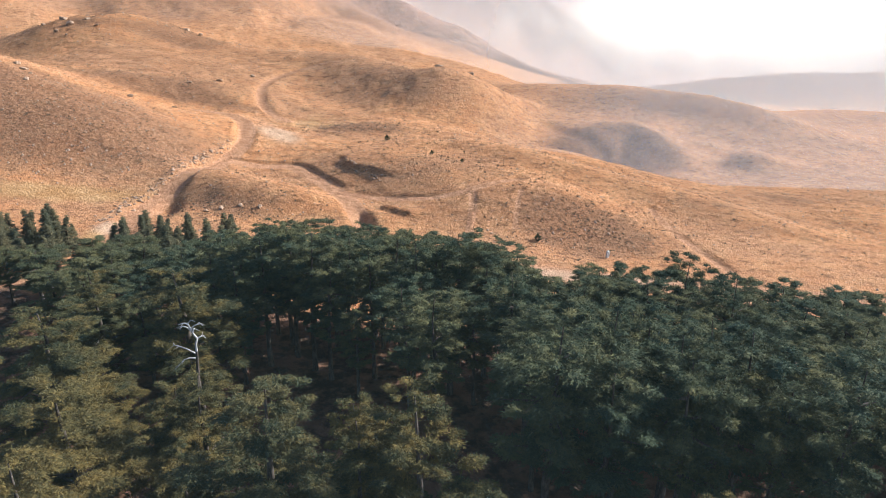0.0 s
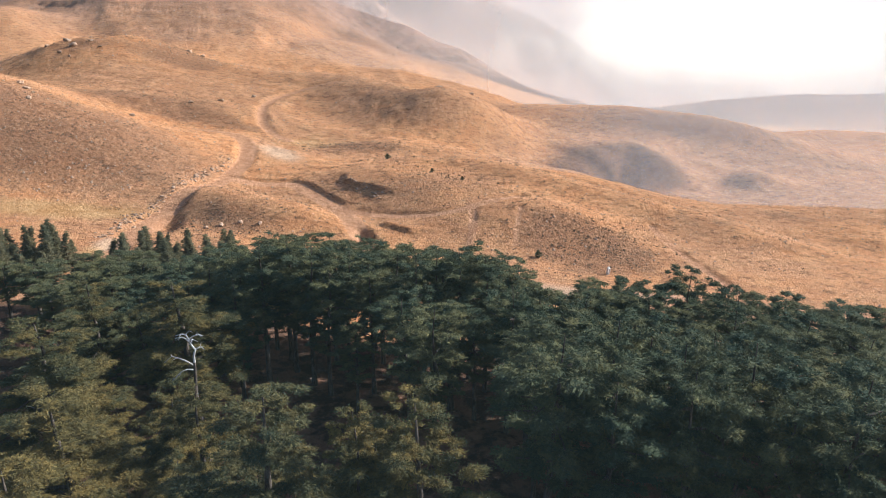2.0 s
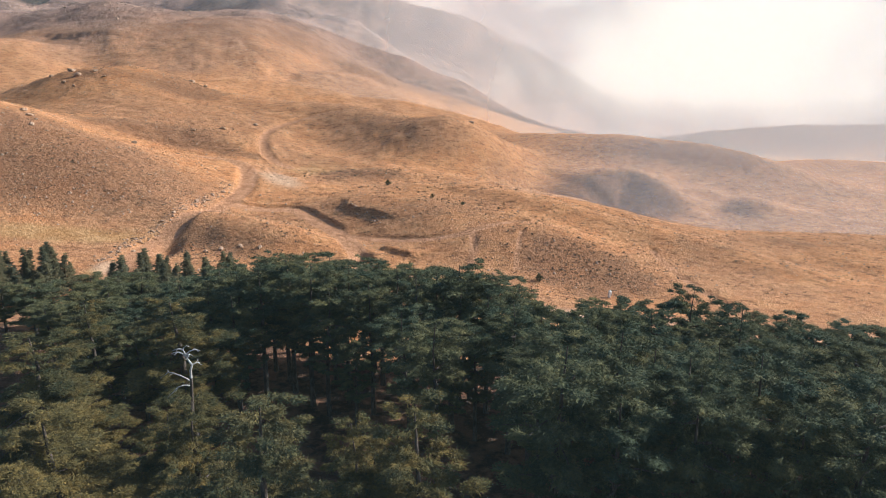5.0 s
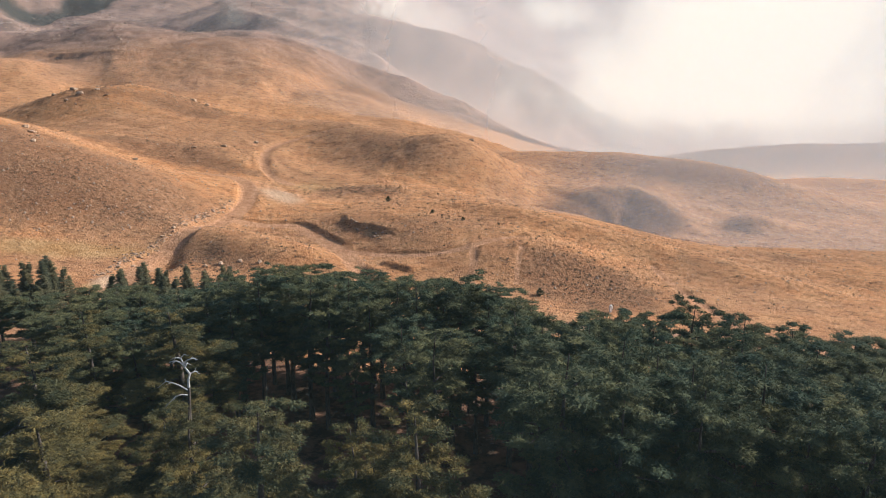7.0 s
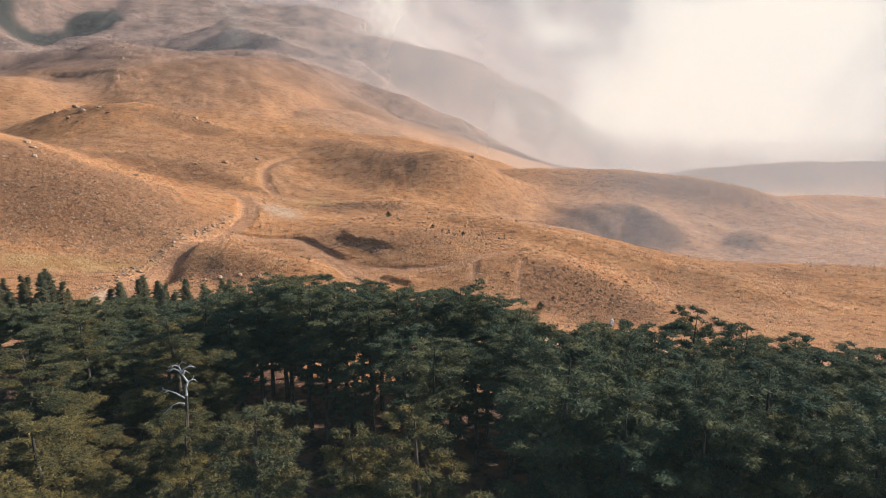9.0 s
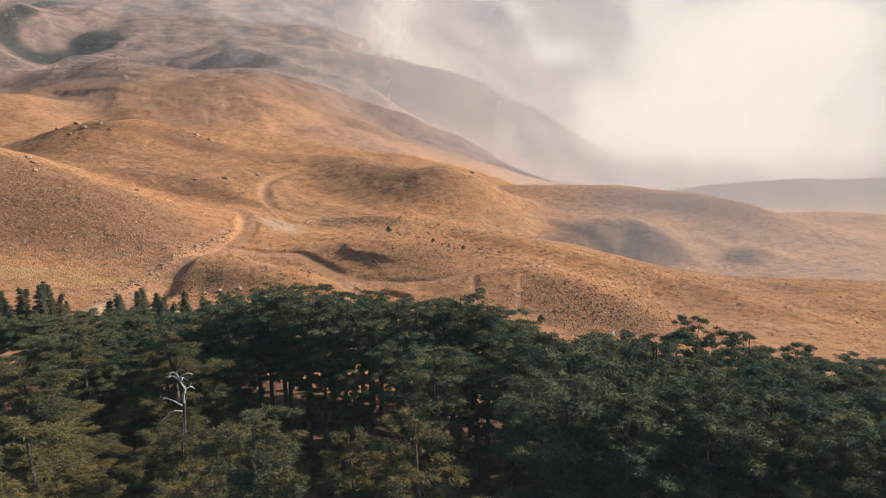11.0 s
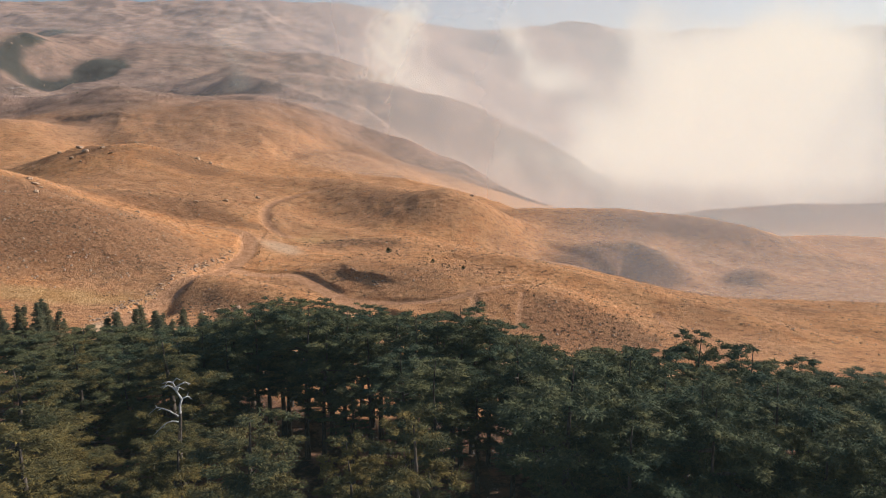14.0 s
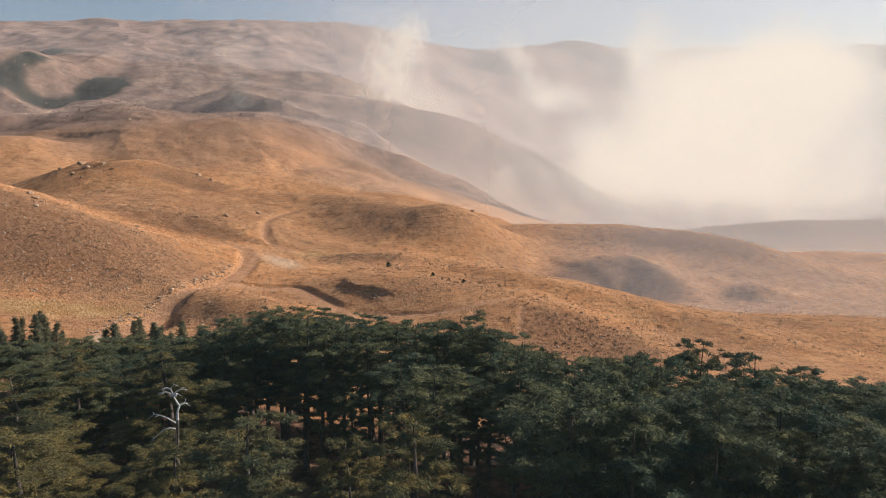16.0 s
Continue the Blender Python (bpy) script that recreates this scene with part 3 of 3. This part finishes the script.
# right side of the grove
for row in [(9, 49.5, 23.6, 5.8), (15, 53, 23.0, 4.6), (20.5, 52, 21.4, 5.0), (27.5, 53.5, 20.6, 5.2), (32.5, 47, 21.0, 5.4), (7.5, 71, 18.6, 4.2), (12, 76, 15.6, 4.4),
            (16.5, 71.5, 16.4, 4.6), (25, 77, 14.8, 4.6), (31.6, 81.5, 15.8, 3.8), (34, 72.8, 16.8, 4.2), (43.5, 80, 12.4, 4.4), (41, 70.8, 14.2, 4.4), (38, 52, 18.6, 5.0)]:
    plant("flat", *row)
rng = random.Random(4)
tries = 0
while tries < 2500 and len(placed) < 140:
    tries += 1
    x, y = rng.uniform(-2, 72), rng.uniform(47, 90)
    if y > 94 - 0.16 * x or (x < 8 and y < 67):
        continue
    if any(math.hypot(x - a, y - b) < 2.3 + 0.30 * r for a, b, r in placed):
        continue
    top = 20.6 - 0.20 * (y - 50) - 0.09 * max(x - 20, 0) - rng.uniform(0.4, 3.0)
    plant(rng.choice(("flat", "flat", "tall")), x, y, top, rng.uniform(3.4, 4.8))
tries = 0
fill = 0
while tries < 300 and fill < 36:
    tries += 1
    x, y = rng.uniform(-84, -32), rng.uniform(62, 106)
    if any(math.hypot(x - a, y - b) < 3.0 + 0.35 * r for a, b, r in placed):
        continue
    if y > 96 and float(along(np.array([x]), np.array([y]), TRACKS[8][0])[0][0]) < 5:
        continue
    plant("flat", x, y, 13.5 - 0.10 * (y - 70) + rng.uniform(-1.5, 1.0), rng.uniform(3.0, 4.4))
    fill += 1
tries, young = 0, 0
while tries < 1500 and young < 92:
    tries += 1
    x, y = rng.uniform(-84, -38), rng.uniform(99, 124)
    if min(math.hypot(x + 64, y - 128), 99) < 7 or any(math.hypot(x - a, y - b) < 0.9 + 0.3 * r for a, b, r in placed):
        continue
    if float(along(np.array([x]), np.array([y]), TRACKS[8][0])[0][0]) < 4 or float(along(np.array([x]), np.array([y]), TRACKS[0][0])[0][0]) < 4:
        continue
    plant("young", x, y, float(land(np.array([x]), np.array([y]))[0]) + rng.uniform(4.5, 8.0))
    young += 1


# ---- dead tree among the cedars ----
def dead_tree(x, y, top):
    z = float(ground_z(np.array([x]), np.array([y]))[0])
    h = top - z
    rng = np.random.default_rng(8)
    tree = new("dead_tree")
    tree.matrix_basis = pose(x, y, z)
    tagged(tree, "bleached dead tree with bare twisted limbs among the cedars", "tree")
    low = h - 3.2
    part("trunk", mesh_from("trunk", *tube([(0, 0, -0.5), (0.3, 0.1, h * 0.3), (0.1, 0.0, h * 0.6), (0.45, -0.2, low)], [0.32, 0.24, 0.18, 0.12], 8), M_BARK, True), tree)
    top_line = [(0.45, -0.2, low), (0.42, -0.1, low + 0.7), (0.60, 0.0, low + 1.25), (0.20, 0.0, low + 1.9), (0.0, 0.1, low + 2.4), (-0.15, 0.1, low + 2.8), (0.2, 0.15, low + 3.15), (0.55, 0.1, low + 3.0)]
    part("bare_top", mesh_from("bare_top", *tube(top_line, [0.12, 0.10, 0.10, 0.085, 0.07, 0.055, 0.035, 0.015], 8), M_DEAD, True), tree, "bleached bare top")
    # foot, way, length, rise, droop of each bare limb
    for foot, a, r, up, down in [((0.1, 0, low + 2.1), 3.1, 1.5, 0.5, 0.3), ((0.1, 0, low + 2.3), 0.2, 1.3, 0.5, 0.2), ((-0.1, 0.1, low + 2.7), 3.5, 0.9, 0.3, 0.2), ((0.2, 0, low + 2.0), 5.4, 1.0, 0.6, 0.1),
                                 ((0.55, 0, low + 1.2), 0.6, 0.8, 0.3, 0.2), ((0.3, 0.1, low - 0.5), 3.0, 3.1, 1.2, 0.9), ((0.2, 0, low - 0.9), 3.6, 2.2, 0.5, 1.2)]:
        o = np.array([math.cos(a), math.sin(a), 0])
        w = np.array([-o[1], o[0], 0])
        foot = np.array(foot)
        pts = [foot + o * r * q + w * rng.normal(0, 0.07) * r * (q > 0) + (0, 0, up * math.sin(2.2 * q) - down * q * q) for q in (0, 0.25, 0.5, 0.75, 1.0)]
        limb = part("limb", mesh_from("limb", *tube(pts, [0.075, 0.065, 0.05, 0.035, 0.012], 6), M_DEAD, True), tree)
        for q, sgn in ((2, 1), (3, -1)):
            twig = [pts[q], pts[q] + o * 0.16 + w * 0.2 * sgn + (0, 0, rng.uniform(-0.25, 0.2)), pts[q] + o * 0.3 + w * 0.35 * sgn + (0, 0, rng.uniform(-0.5, 0.3))]
            part("twig", mesh_from("twig", *tube(twig, [0.035, 0.025, 0.008], 5), M_DEAD, True), limb)


dead_tree(-24.0, 58.4, 17.9)


# ---- rocks, rubble, scrub ----
def rock_mesh(name, seed, material, squash=0.7, detail=2):
    rng = random.Random(seed)
    bm = bmesh.new()
    bmesh.ops.create_icosphere(bm, subdivisions=detail, radius=0.5)
    off = Vector((rng.uniform(0, 50), rng.uniform(0, 50), rng.uniform(0, 50)))
    for v in bm.verts:
        k = 1 + 0.55 * noise.noise(v.co * 2.2 + off) + 0.22 * noise.noise(v.co * 5.5 + off)
        v.co = Vector((v.co.x * 1.25, v.co.y, v.co.z * squash)) * k
    me = bpy.data.meshes.new(name)
    bm.to_mesh(me)
    bm.free()
    me.materials.append(material)
    return me


ROCKS = [rock_mesh("rock", 60 + k, M_STONE) for k in range(5)]
rng = random.Random(12)


def rock(name, x, y, size, label, group, mesh=None):
    z = float(ground_z(np.array([x]), np.array([y]))[0])
    ob = new(name, mesh or rng.choice(ROCKS))
    ob.matrix_basis = Matrix.LocRotScale((x, y, z + 0.12 * size), Euler((rng.uniform(-0.3, 0.3), rng.uniform(-0.3, 0.3), rng.uniform(0, 6.28))), [size * rng.uniform(0.8, 1.2) for _ in range(3)])
    return tagged(ob, label, "rock", group)


# rubble along the upper edge of the first track
edge = np.array(RUBBLE)
for k in range(170):
    t = rng.random() * (len(edge) - 1)
    i = int(t)
    p = edge[i] + (t - i) * (edge[i + 1] - edge[i])
    rock("rubble_stone", p[0] + rng.gauss(0, 1.0), p[1] + rng.gauss(0, 1.4), 0.25 + 0.62 * rng.random() ** 2, "pale rubble stone tipped along the dirt track", "rubble by the track")
# broken stones at the top of the scarps
for k in range(34):
    t = rng.random()
    rock("rubble_stone", -29.5 + 14 * t + rng.gauss(0.6, 0.8), 184 - 18.5 * t + rng.gauss(0.4, 0.8), 0.25 + 0.6 * rng.random() ** 2, "pale rubble stone tipped along the dirt track", "rubble by the track")
for x, y, size in [(-123, 209, 2.0), (-126.5, 212, 1.4), (-120, 206.5, 1.1), (-116, 197, 1.5), (-1.9, 408, 4.0), (4, 404, 2.6), (-175, 341, 2.6), (-168, 345, 1.8), (-182, 350, 2.8), (-161, 338, 1.5), (-190, 346, 2.0), (-178, 334, 1.6), (-171, 329, 1.3),
                   (-132, 374, 3.0), (-127, 378, 2.2), (-94, 262, 1.8), (-86, 272, 2.2), (-49, 146, 1.3), (-52, 144.5, 1.0), (-45, 147, 0.9), (-40.5, 146, 1.1), (-104, 233, 1.8), (12, 300, 2.0), (-78, 290, 1.8)]:
    rock("boulder", x, y, size, "weathered limestone boulder on the dry slope", "boulders on the slopes")


def scatter(name, label, category, count, spots, piece, material, seed, tests):
    """Joined small pieces lying on the land, of kind stuff."""
    r = np.random.default_rng(seed)
    kind = r.integers(0, len(spots), count)
    s = np.array(spots, float)[kind]
    x, y = s[:, 0] + r.normal(0, 1, count) * s[:, 2], s[:, 1] + r.normal(0, 1, count) * s[:, 3]
    keep = (y > 108 + 0.02 * np.abs(x)) & (np.abs(x) < 0.75 * y + 20)
    for line, half, *_ in TRACKS:
        keep &= along(x, y, line)[0] > half + 0.5
    x, y = x[keep], y[keep]
    z = ground_z(x, y)
    v, f = piece
    size = tests[0] + (tests[1] - tests[0]) * r.random(len(x)) ** 2.5
    a = r.uniform(0, 6.283, len(x))
    c, n = np.cos(a)[:, None], np.sin(a)[:, None]
    px, py, pz = v[:, 0][None], v[:, 1][None], v[:, 2][None]
    tall = r.uniform(0.7, 1.3, len(x))[:, None]
    verts = np.stack([x[:, None] + size[:, None] * (px * c - py * n), y[:, None] + size[:, None] * (px * n + py * c), z[:, None] + size[:, None] * pz * tall], -1)
    faces = f[None] + (np.arange(len(x)) * len(v))[:, None, None]
    return tagged(new(name, mesh_from(name, verts.reshape(-1, 3), faces.reshape(-1, f.shape[1]), material)), label, category, kind="stuff")


def chip(seed):
    r = np.random.default_rng(seed)
    v = np.array([(1, 0, 0), (0.4, 0.9, 0), (-0.6, 0.7, 0), (-0.9, -0.2, 0), (-0.2, -0.9, 0), (0.7, -0.7, 0), (0.3, 0.2, 0.8), (-0.3, -0.1, 0.7)], float) * 0.5
    v += r.normal(0, 0.06, v.shape)
    v[:6, 2] -= 0.15
    return v, np.array([(0, 1, 6), (1, 2, 6), (2, 7, 6), (2, 3, 7), (3, 4, 7), (4, 5, 7), (5, 6, 7), (5, 0, 6)])


def tuft(seed, blades=14):
    r = np.random.default_rng(seed)
    base = r.normal(0, 0.22, (blades, 3)) * (1, 1, 0.25) + (0, 0, 0.1)
    d = np.c_[r.normal(0, 1, (blades, 2)), r.uniform(0.3, 1.4, blades)]
    long = r.uniform(0.4, 0.75, blades)
    return spikes(r, base, d, long, long * 0.45)


SLOPES = [(-110, 180, 32, 16), (-100, 190, 40, 24), (-95, 172, 26, 9), (-60, 215, 60, 40), (0, 215, 60, 50), (60, 215, 60, 60), (90, 200, 50, 40), (-110, 270, 50, 30), (-50, 300, 60, 40), (-150, 345, 45, 25), (30, 280, 60, 40), (20, 160, 50, 16), (110, 230, 45, 40)]
SCRUB = [(-96, 172, 26, 8), (-105, 182, 24, 10), (31, 143, 11, 8), (31, 146, 12, 8), (-50, 147, 10, 5), (-27, 300, 24, 13), (-25, 231, 14, 5), (-5, 172, 16, 8), (-165, 350, 25, 14), (-128, 366, 16, 10), (-95, 264, 26, 9), (65, 270, 18, 12), (115, 320, 50, 24), (100, 200, 45, 35), (-8, 190, 30, 14)]
scatter("stones", "pale stones strewn over the dry slopes", "stones", 2600, SLOPES, chip(1), M_STONE, 5, (0.15, 0.95))
FAR = [(-300, 660, 120, 60), (-60, 720, 120, 60), (-250, 850, 200, 80), (-350, 1050, 250, 120), (-350, 1150, 300, 120), (-100, 1000, 180, 120), (-450, 900, 150, 100), (-500, 1000, 200, 150)]
scatter("outcrops", "pale rock outcrops strewn over the far slopes", "rocks", 2200, FAR, chip(9), M_STONE, 15, (0.4, 2.8))
scatter("stones", "small pale stones on the broad spur", "stones", 2200, [(-230, 500, 80, 40), (-130, 520, 60, 50), (-300, 580, 80, 40), (-160, 380, 50, 30), (-60, 620, 60, 40)], chip(5), M_STONE, 25, (0.25, 1.5))
scatter("thickets", "dark low thickets on the far slopes", "scrub", 3000, FAR, tuft(4, 7), M_DRY, 16, (0.5, 2.6))
scatter("scrub", "low thorny scrub in dark patches on the slopes", "scrub", 6500, SCRUB, tuft(2), M_DRY, 6, (0.2, 0.72))
scatter("dry_grass", "dry grass tufts and thistles over the hills", "grass", 6000, SLOPES, tuft(3, 9), M_DRY, 7, (0.2, 0.6))


def bush(x, y, size, label):
    z = float(ground_z(np.array([x]), np.array([y]))[0])
    r = np.random.default_rng(int(x * 7 + y))
    n = 900
    d = r.normal(0, 1, (n, 3))
    d /= np.linalg.norm(d, axis=1)[:, None]
    p = d * r.random((n, 1)) ** 0.33 * (0.5, 0.5, 0.42) * (1 + 0.25 * np.sin(5 * d[:, :1] + 2))
    p[:, 2] += 0.42
    b = new("bush")
    b.matrix_basis = Matrix.LocRotScale((x, y, z), None, (size, size, size))
    long = r.uniform(0.08, 0.18, n)
    part("foliage", mesh_from("foliage", *spikes(r, p, d + (0, 0, 0.3), long, long * 0.5), M_YOUNG), b)
    part("stem", mesh_from("stem", *tube([(0, 0, -0.1), (0.03, 0, 0.2), (0, 0.04, 0.5)], [0.05, 0.04, 0.02], 6), M_BARK, True), b)
    return tagged(b, label, "bush", "lone bushes")


bush(-17.2, 211.3, 1.7, "lone dark bush on the crest of a mound")
bush(19.9, 136.2, 1.6, "low dark bush on the dry slope")
bush(-3, 183, 1.1, "low dark bush on the dry slope")
bush(5, 176, 1.0, "low dark bush on the dry slope")

stone = rock_mesh("marker_stone", 91, M_WHITE, 1.5)
marker = rock("marker_stone", 33.6, 131.5, 1.2, "upright white painted stone below the slope", "", stone)
marker.matrix_basis = Matrix.LocRotScale((33.6, 131.5, float(ground_z(np.array([33.6]), np.array([131.5]))[0]) + 0.7), Euler((0, 0.05, 0.4)), (0.7, 0.6, 1.35))


# ---- mist and cloud in the valley, and a veil before the grove ----
def mist_material(name, size, low, swing, most, color):
    n = Nodes(name)
    warp = n.tree.nodes.new("ShaderNodeTexNoise")
    warp.inputs["Scale"].default_value, warp.inputs["Detail"].default_value = 0.8 / size, 2
    n.tree.links.new(n.coords(), warp.inputs["Vector"])
    bend = n.tree.nodes.new("ShaderNodeVectorMath")
    bend.operation = "MULTIPLY_ADD"
    n.tree.links.new(warp.outputs["Color"], bend.inputs[0])
    bend.inputs[1].default_value = (1.6 * size,) * 3
    n.tree.links.new(n.coords(), bend.inputs[2])
    c = n.noise(1.0 / size, 3, 0.5, vector=bend.outputs[0])
    c = n.math("ADD", n.math("MULTIPLY", c, 0.7), n.math("MULTIPLY", n.noise(3.5 / size, 6, 0.65, vector=bend.outputs[0]), 0.4))
    a = n.ramp(n.math("ADD", n.attr("thick"), n.math("MULTIPLY", n.math("SUBTRACT", c, 0.5), swing)), low, 1.0, 0.006, most)
    lit = n.tree.nodes.new("ShaderNodeBsdfDiffuse")
    lit.inputs["Color"].default_value = (*color, 1)
    back = n.tree.nodes.new("ShaderNodeBsdfTranslucent")
    back.inputs["Color"].default_value = (*color, 1)
    both = n.tree.nodes.new("ShaderNodeAddShader")
    clear = n.tree.nodes.new("ShaderNodeBsdfTransparent")
    mix = n.tree.nodes.new("ShaderNodeMixShader")
    n.tree.links.new(lit.outputs[0], both.inputs[0])
    n.tree.links.new(back.outputs[0], both.inputs[1])
    n.tree.links.new(a, mix.inputs[0])
    n.tree.links.new(clear.outputs[0], mix.inputs[1])
    n.tree.links.new(both.outputs[0], mix.inputs[2])
    n.tree.links.new(mix.outputs[0], n.out.inputs["Surface"])
    return n.mat


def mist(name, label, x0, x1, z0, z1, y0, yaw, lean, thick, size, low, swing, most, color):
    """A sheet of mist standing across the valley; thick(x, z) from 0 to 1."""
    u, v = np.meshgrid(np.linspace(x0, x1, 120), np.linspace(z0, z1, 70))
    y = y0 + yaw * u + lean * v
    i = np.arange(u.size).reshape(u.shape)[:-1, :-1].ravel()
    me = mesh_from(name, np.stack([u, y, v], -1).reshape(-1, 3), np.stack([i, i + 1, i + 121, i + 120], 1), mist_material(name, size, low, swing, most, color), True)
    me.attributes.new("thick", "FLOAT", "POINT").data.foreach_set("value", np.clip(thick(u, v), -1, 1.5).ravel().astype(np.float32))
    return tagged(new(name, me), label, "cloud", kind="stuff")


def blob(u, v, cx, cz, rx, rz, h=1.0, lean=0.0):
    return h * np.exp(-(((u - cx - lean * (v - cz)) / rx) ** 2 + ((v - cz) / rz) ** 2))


HAZE, CLOUD = (0.52, 0.515, 0.495), (0.59, 0.550, 0.462)
# added veil close to the camera: lifts the dark tones towards teal
mist("haze", "thin teal veil added before the cedar grove to lift its darks", -45, 45, -20, 75, 28, 0.0, 0.0, lambda u, v: 0.5 + 0 * u, 60, 0.0, 0.3, 0.019, (0.40, 0.54, 0.52))
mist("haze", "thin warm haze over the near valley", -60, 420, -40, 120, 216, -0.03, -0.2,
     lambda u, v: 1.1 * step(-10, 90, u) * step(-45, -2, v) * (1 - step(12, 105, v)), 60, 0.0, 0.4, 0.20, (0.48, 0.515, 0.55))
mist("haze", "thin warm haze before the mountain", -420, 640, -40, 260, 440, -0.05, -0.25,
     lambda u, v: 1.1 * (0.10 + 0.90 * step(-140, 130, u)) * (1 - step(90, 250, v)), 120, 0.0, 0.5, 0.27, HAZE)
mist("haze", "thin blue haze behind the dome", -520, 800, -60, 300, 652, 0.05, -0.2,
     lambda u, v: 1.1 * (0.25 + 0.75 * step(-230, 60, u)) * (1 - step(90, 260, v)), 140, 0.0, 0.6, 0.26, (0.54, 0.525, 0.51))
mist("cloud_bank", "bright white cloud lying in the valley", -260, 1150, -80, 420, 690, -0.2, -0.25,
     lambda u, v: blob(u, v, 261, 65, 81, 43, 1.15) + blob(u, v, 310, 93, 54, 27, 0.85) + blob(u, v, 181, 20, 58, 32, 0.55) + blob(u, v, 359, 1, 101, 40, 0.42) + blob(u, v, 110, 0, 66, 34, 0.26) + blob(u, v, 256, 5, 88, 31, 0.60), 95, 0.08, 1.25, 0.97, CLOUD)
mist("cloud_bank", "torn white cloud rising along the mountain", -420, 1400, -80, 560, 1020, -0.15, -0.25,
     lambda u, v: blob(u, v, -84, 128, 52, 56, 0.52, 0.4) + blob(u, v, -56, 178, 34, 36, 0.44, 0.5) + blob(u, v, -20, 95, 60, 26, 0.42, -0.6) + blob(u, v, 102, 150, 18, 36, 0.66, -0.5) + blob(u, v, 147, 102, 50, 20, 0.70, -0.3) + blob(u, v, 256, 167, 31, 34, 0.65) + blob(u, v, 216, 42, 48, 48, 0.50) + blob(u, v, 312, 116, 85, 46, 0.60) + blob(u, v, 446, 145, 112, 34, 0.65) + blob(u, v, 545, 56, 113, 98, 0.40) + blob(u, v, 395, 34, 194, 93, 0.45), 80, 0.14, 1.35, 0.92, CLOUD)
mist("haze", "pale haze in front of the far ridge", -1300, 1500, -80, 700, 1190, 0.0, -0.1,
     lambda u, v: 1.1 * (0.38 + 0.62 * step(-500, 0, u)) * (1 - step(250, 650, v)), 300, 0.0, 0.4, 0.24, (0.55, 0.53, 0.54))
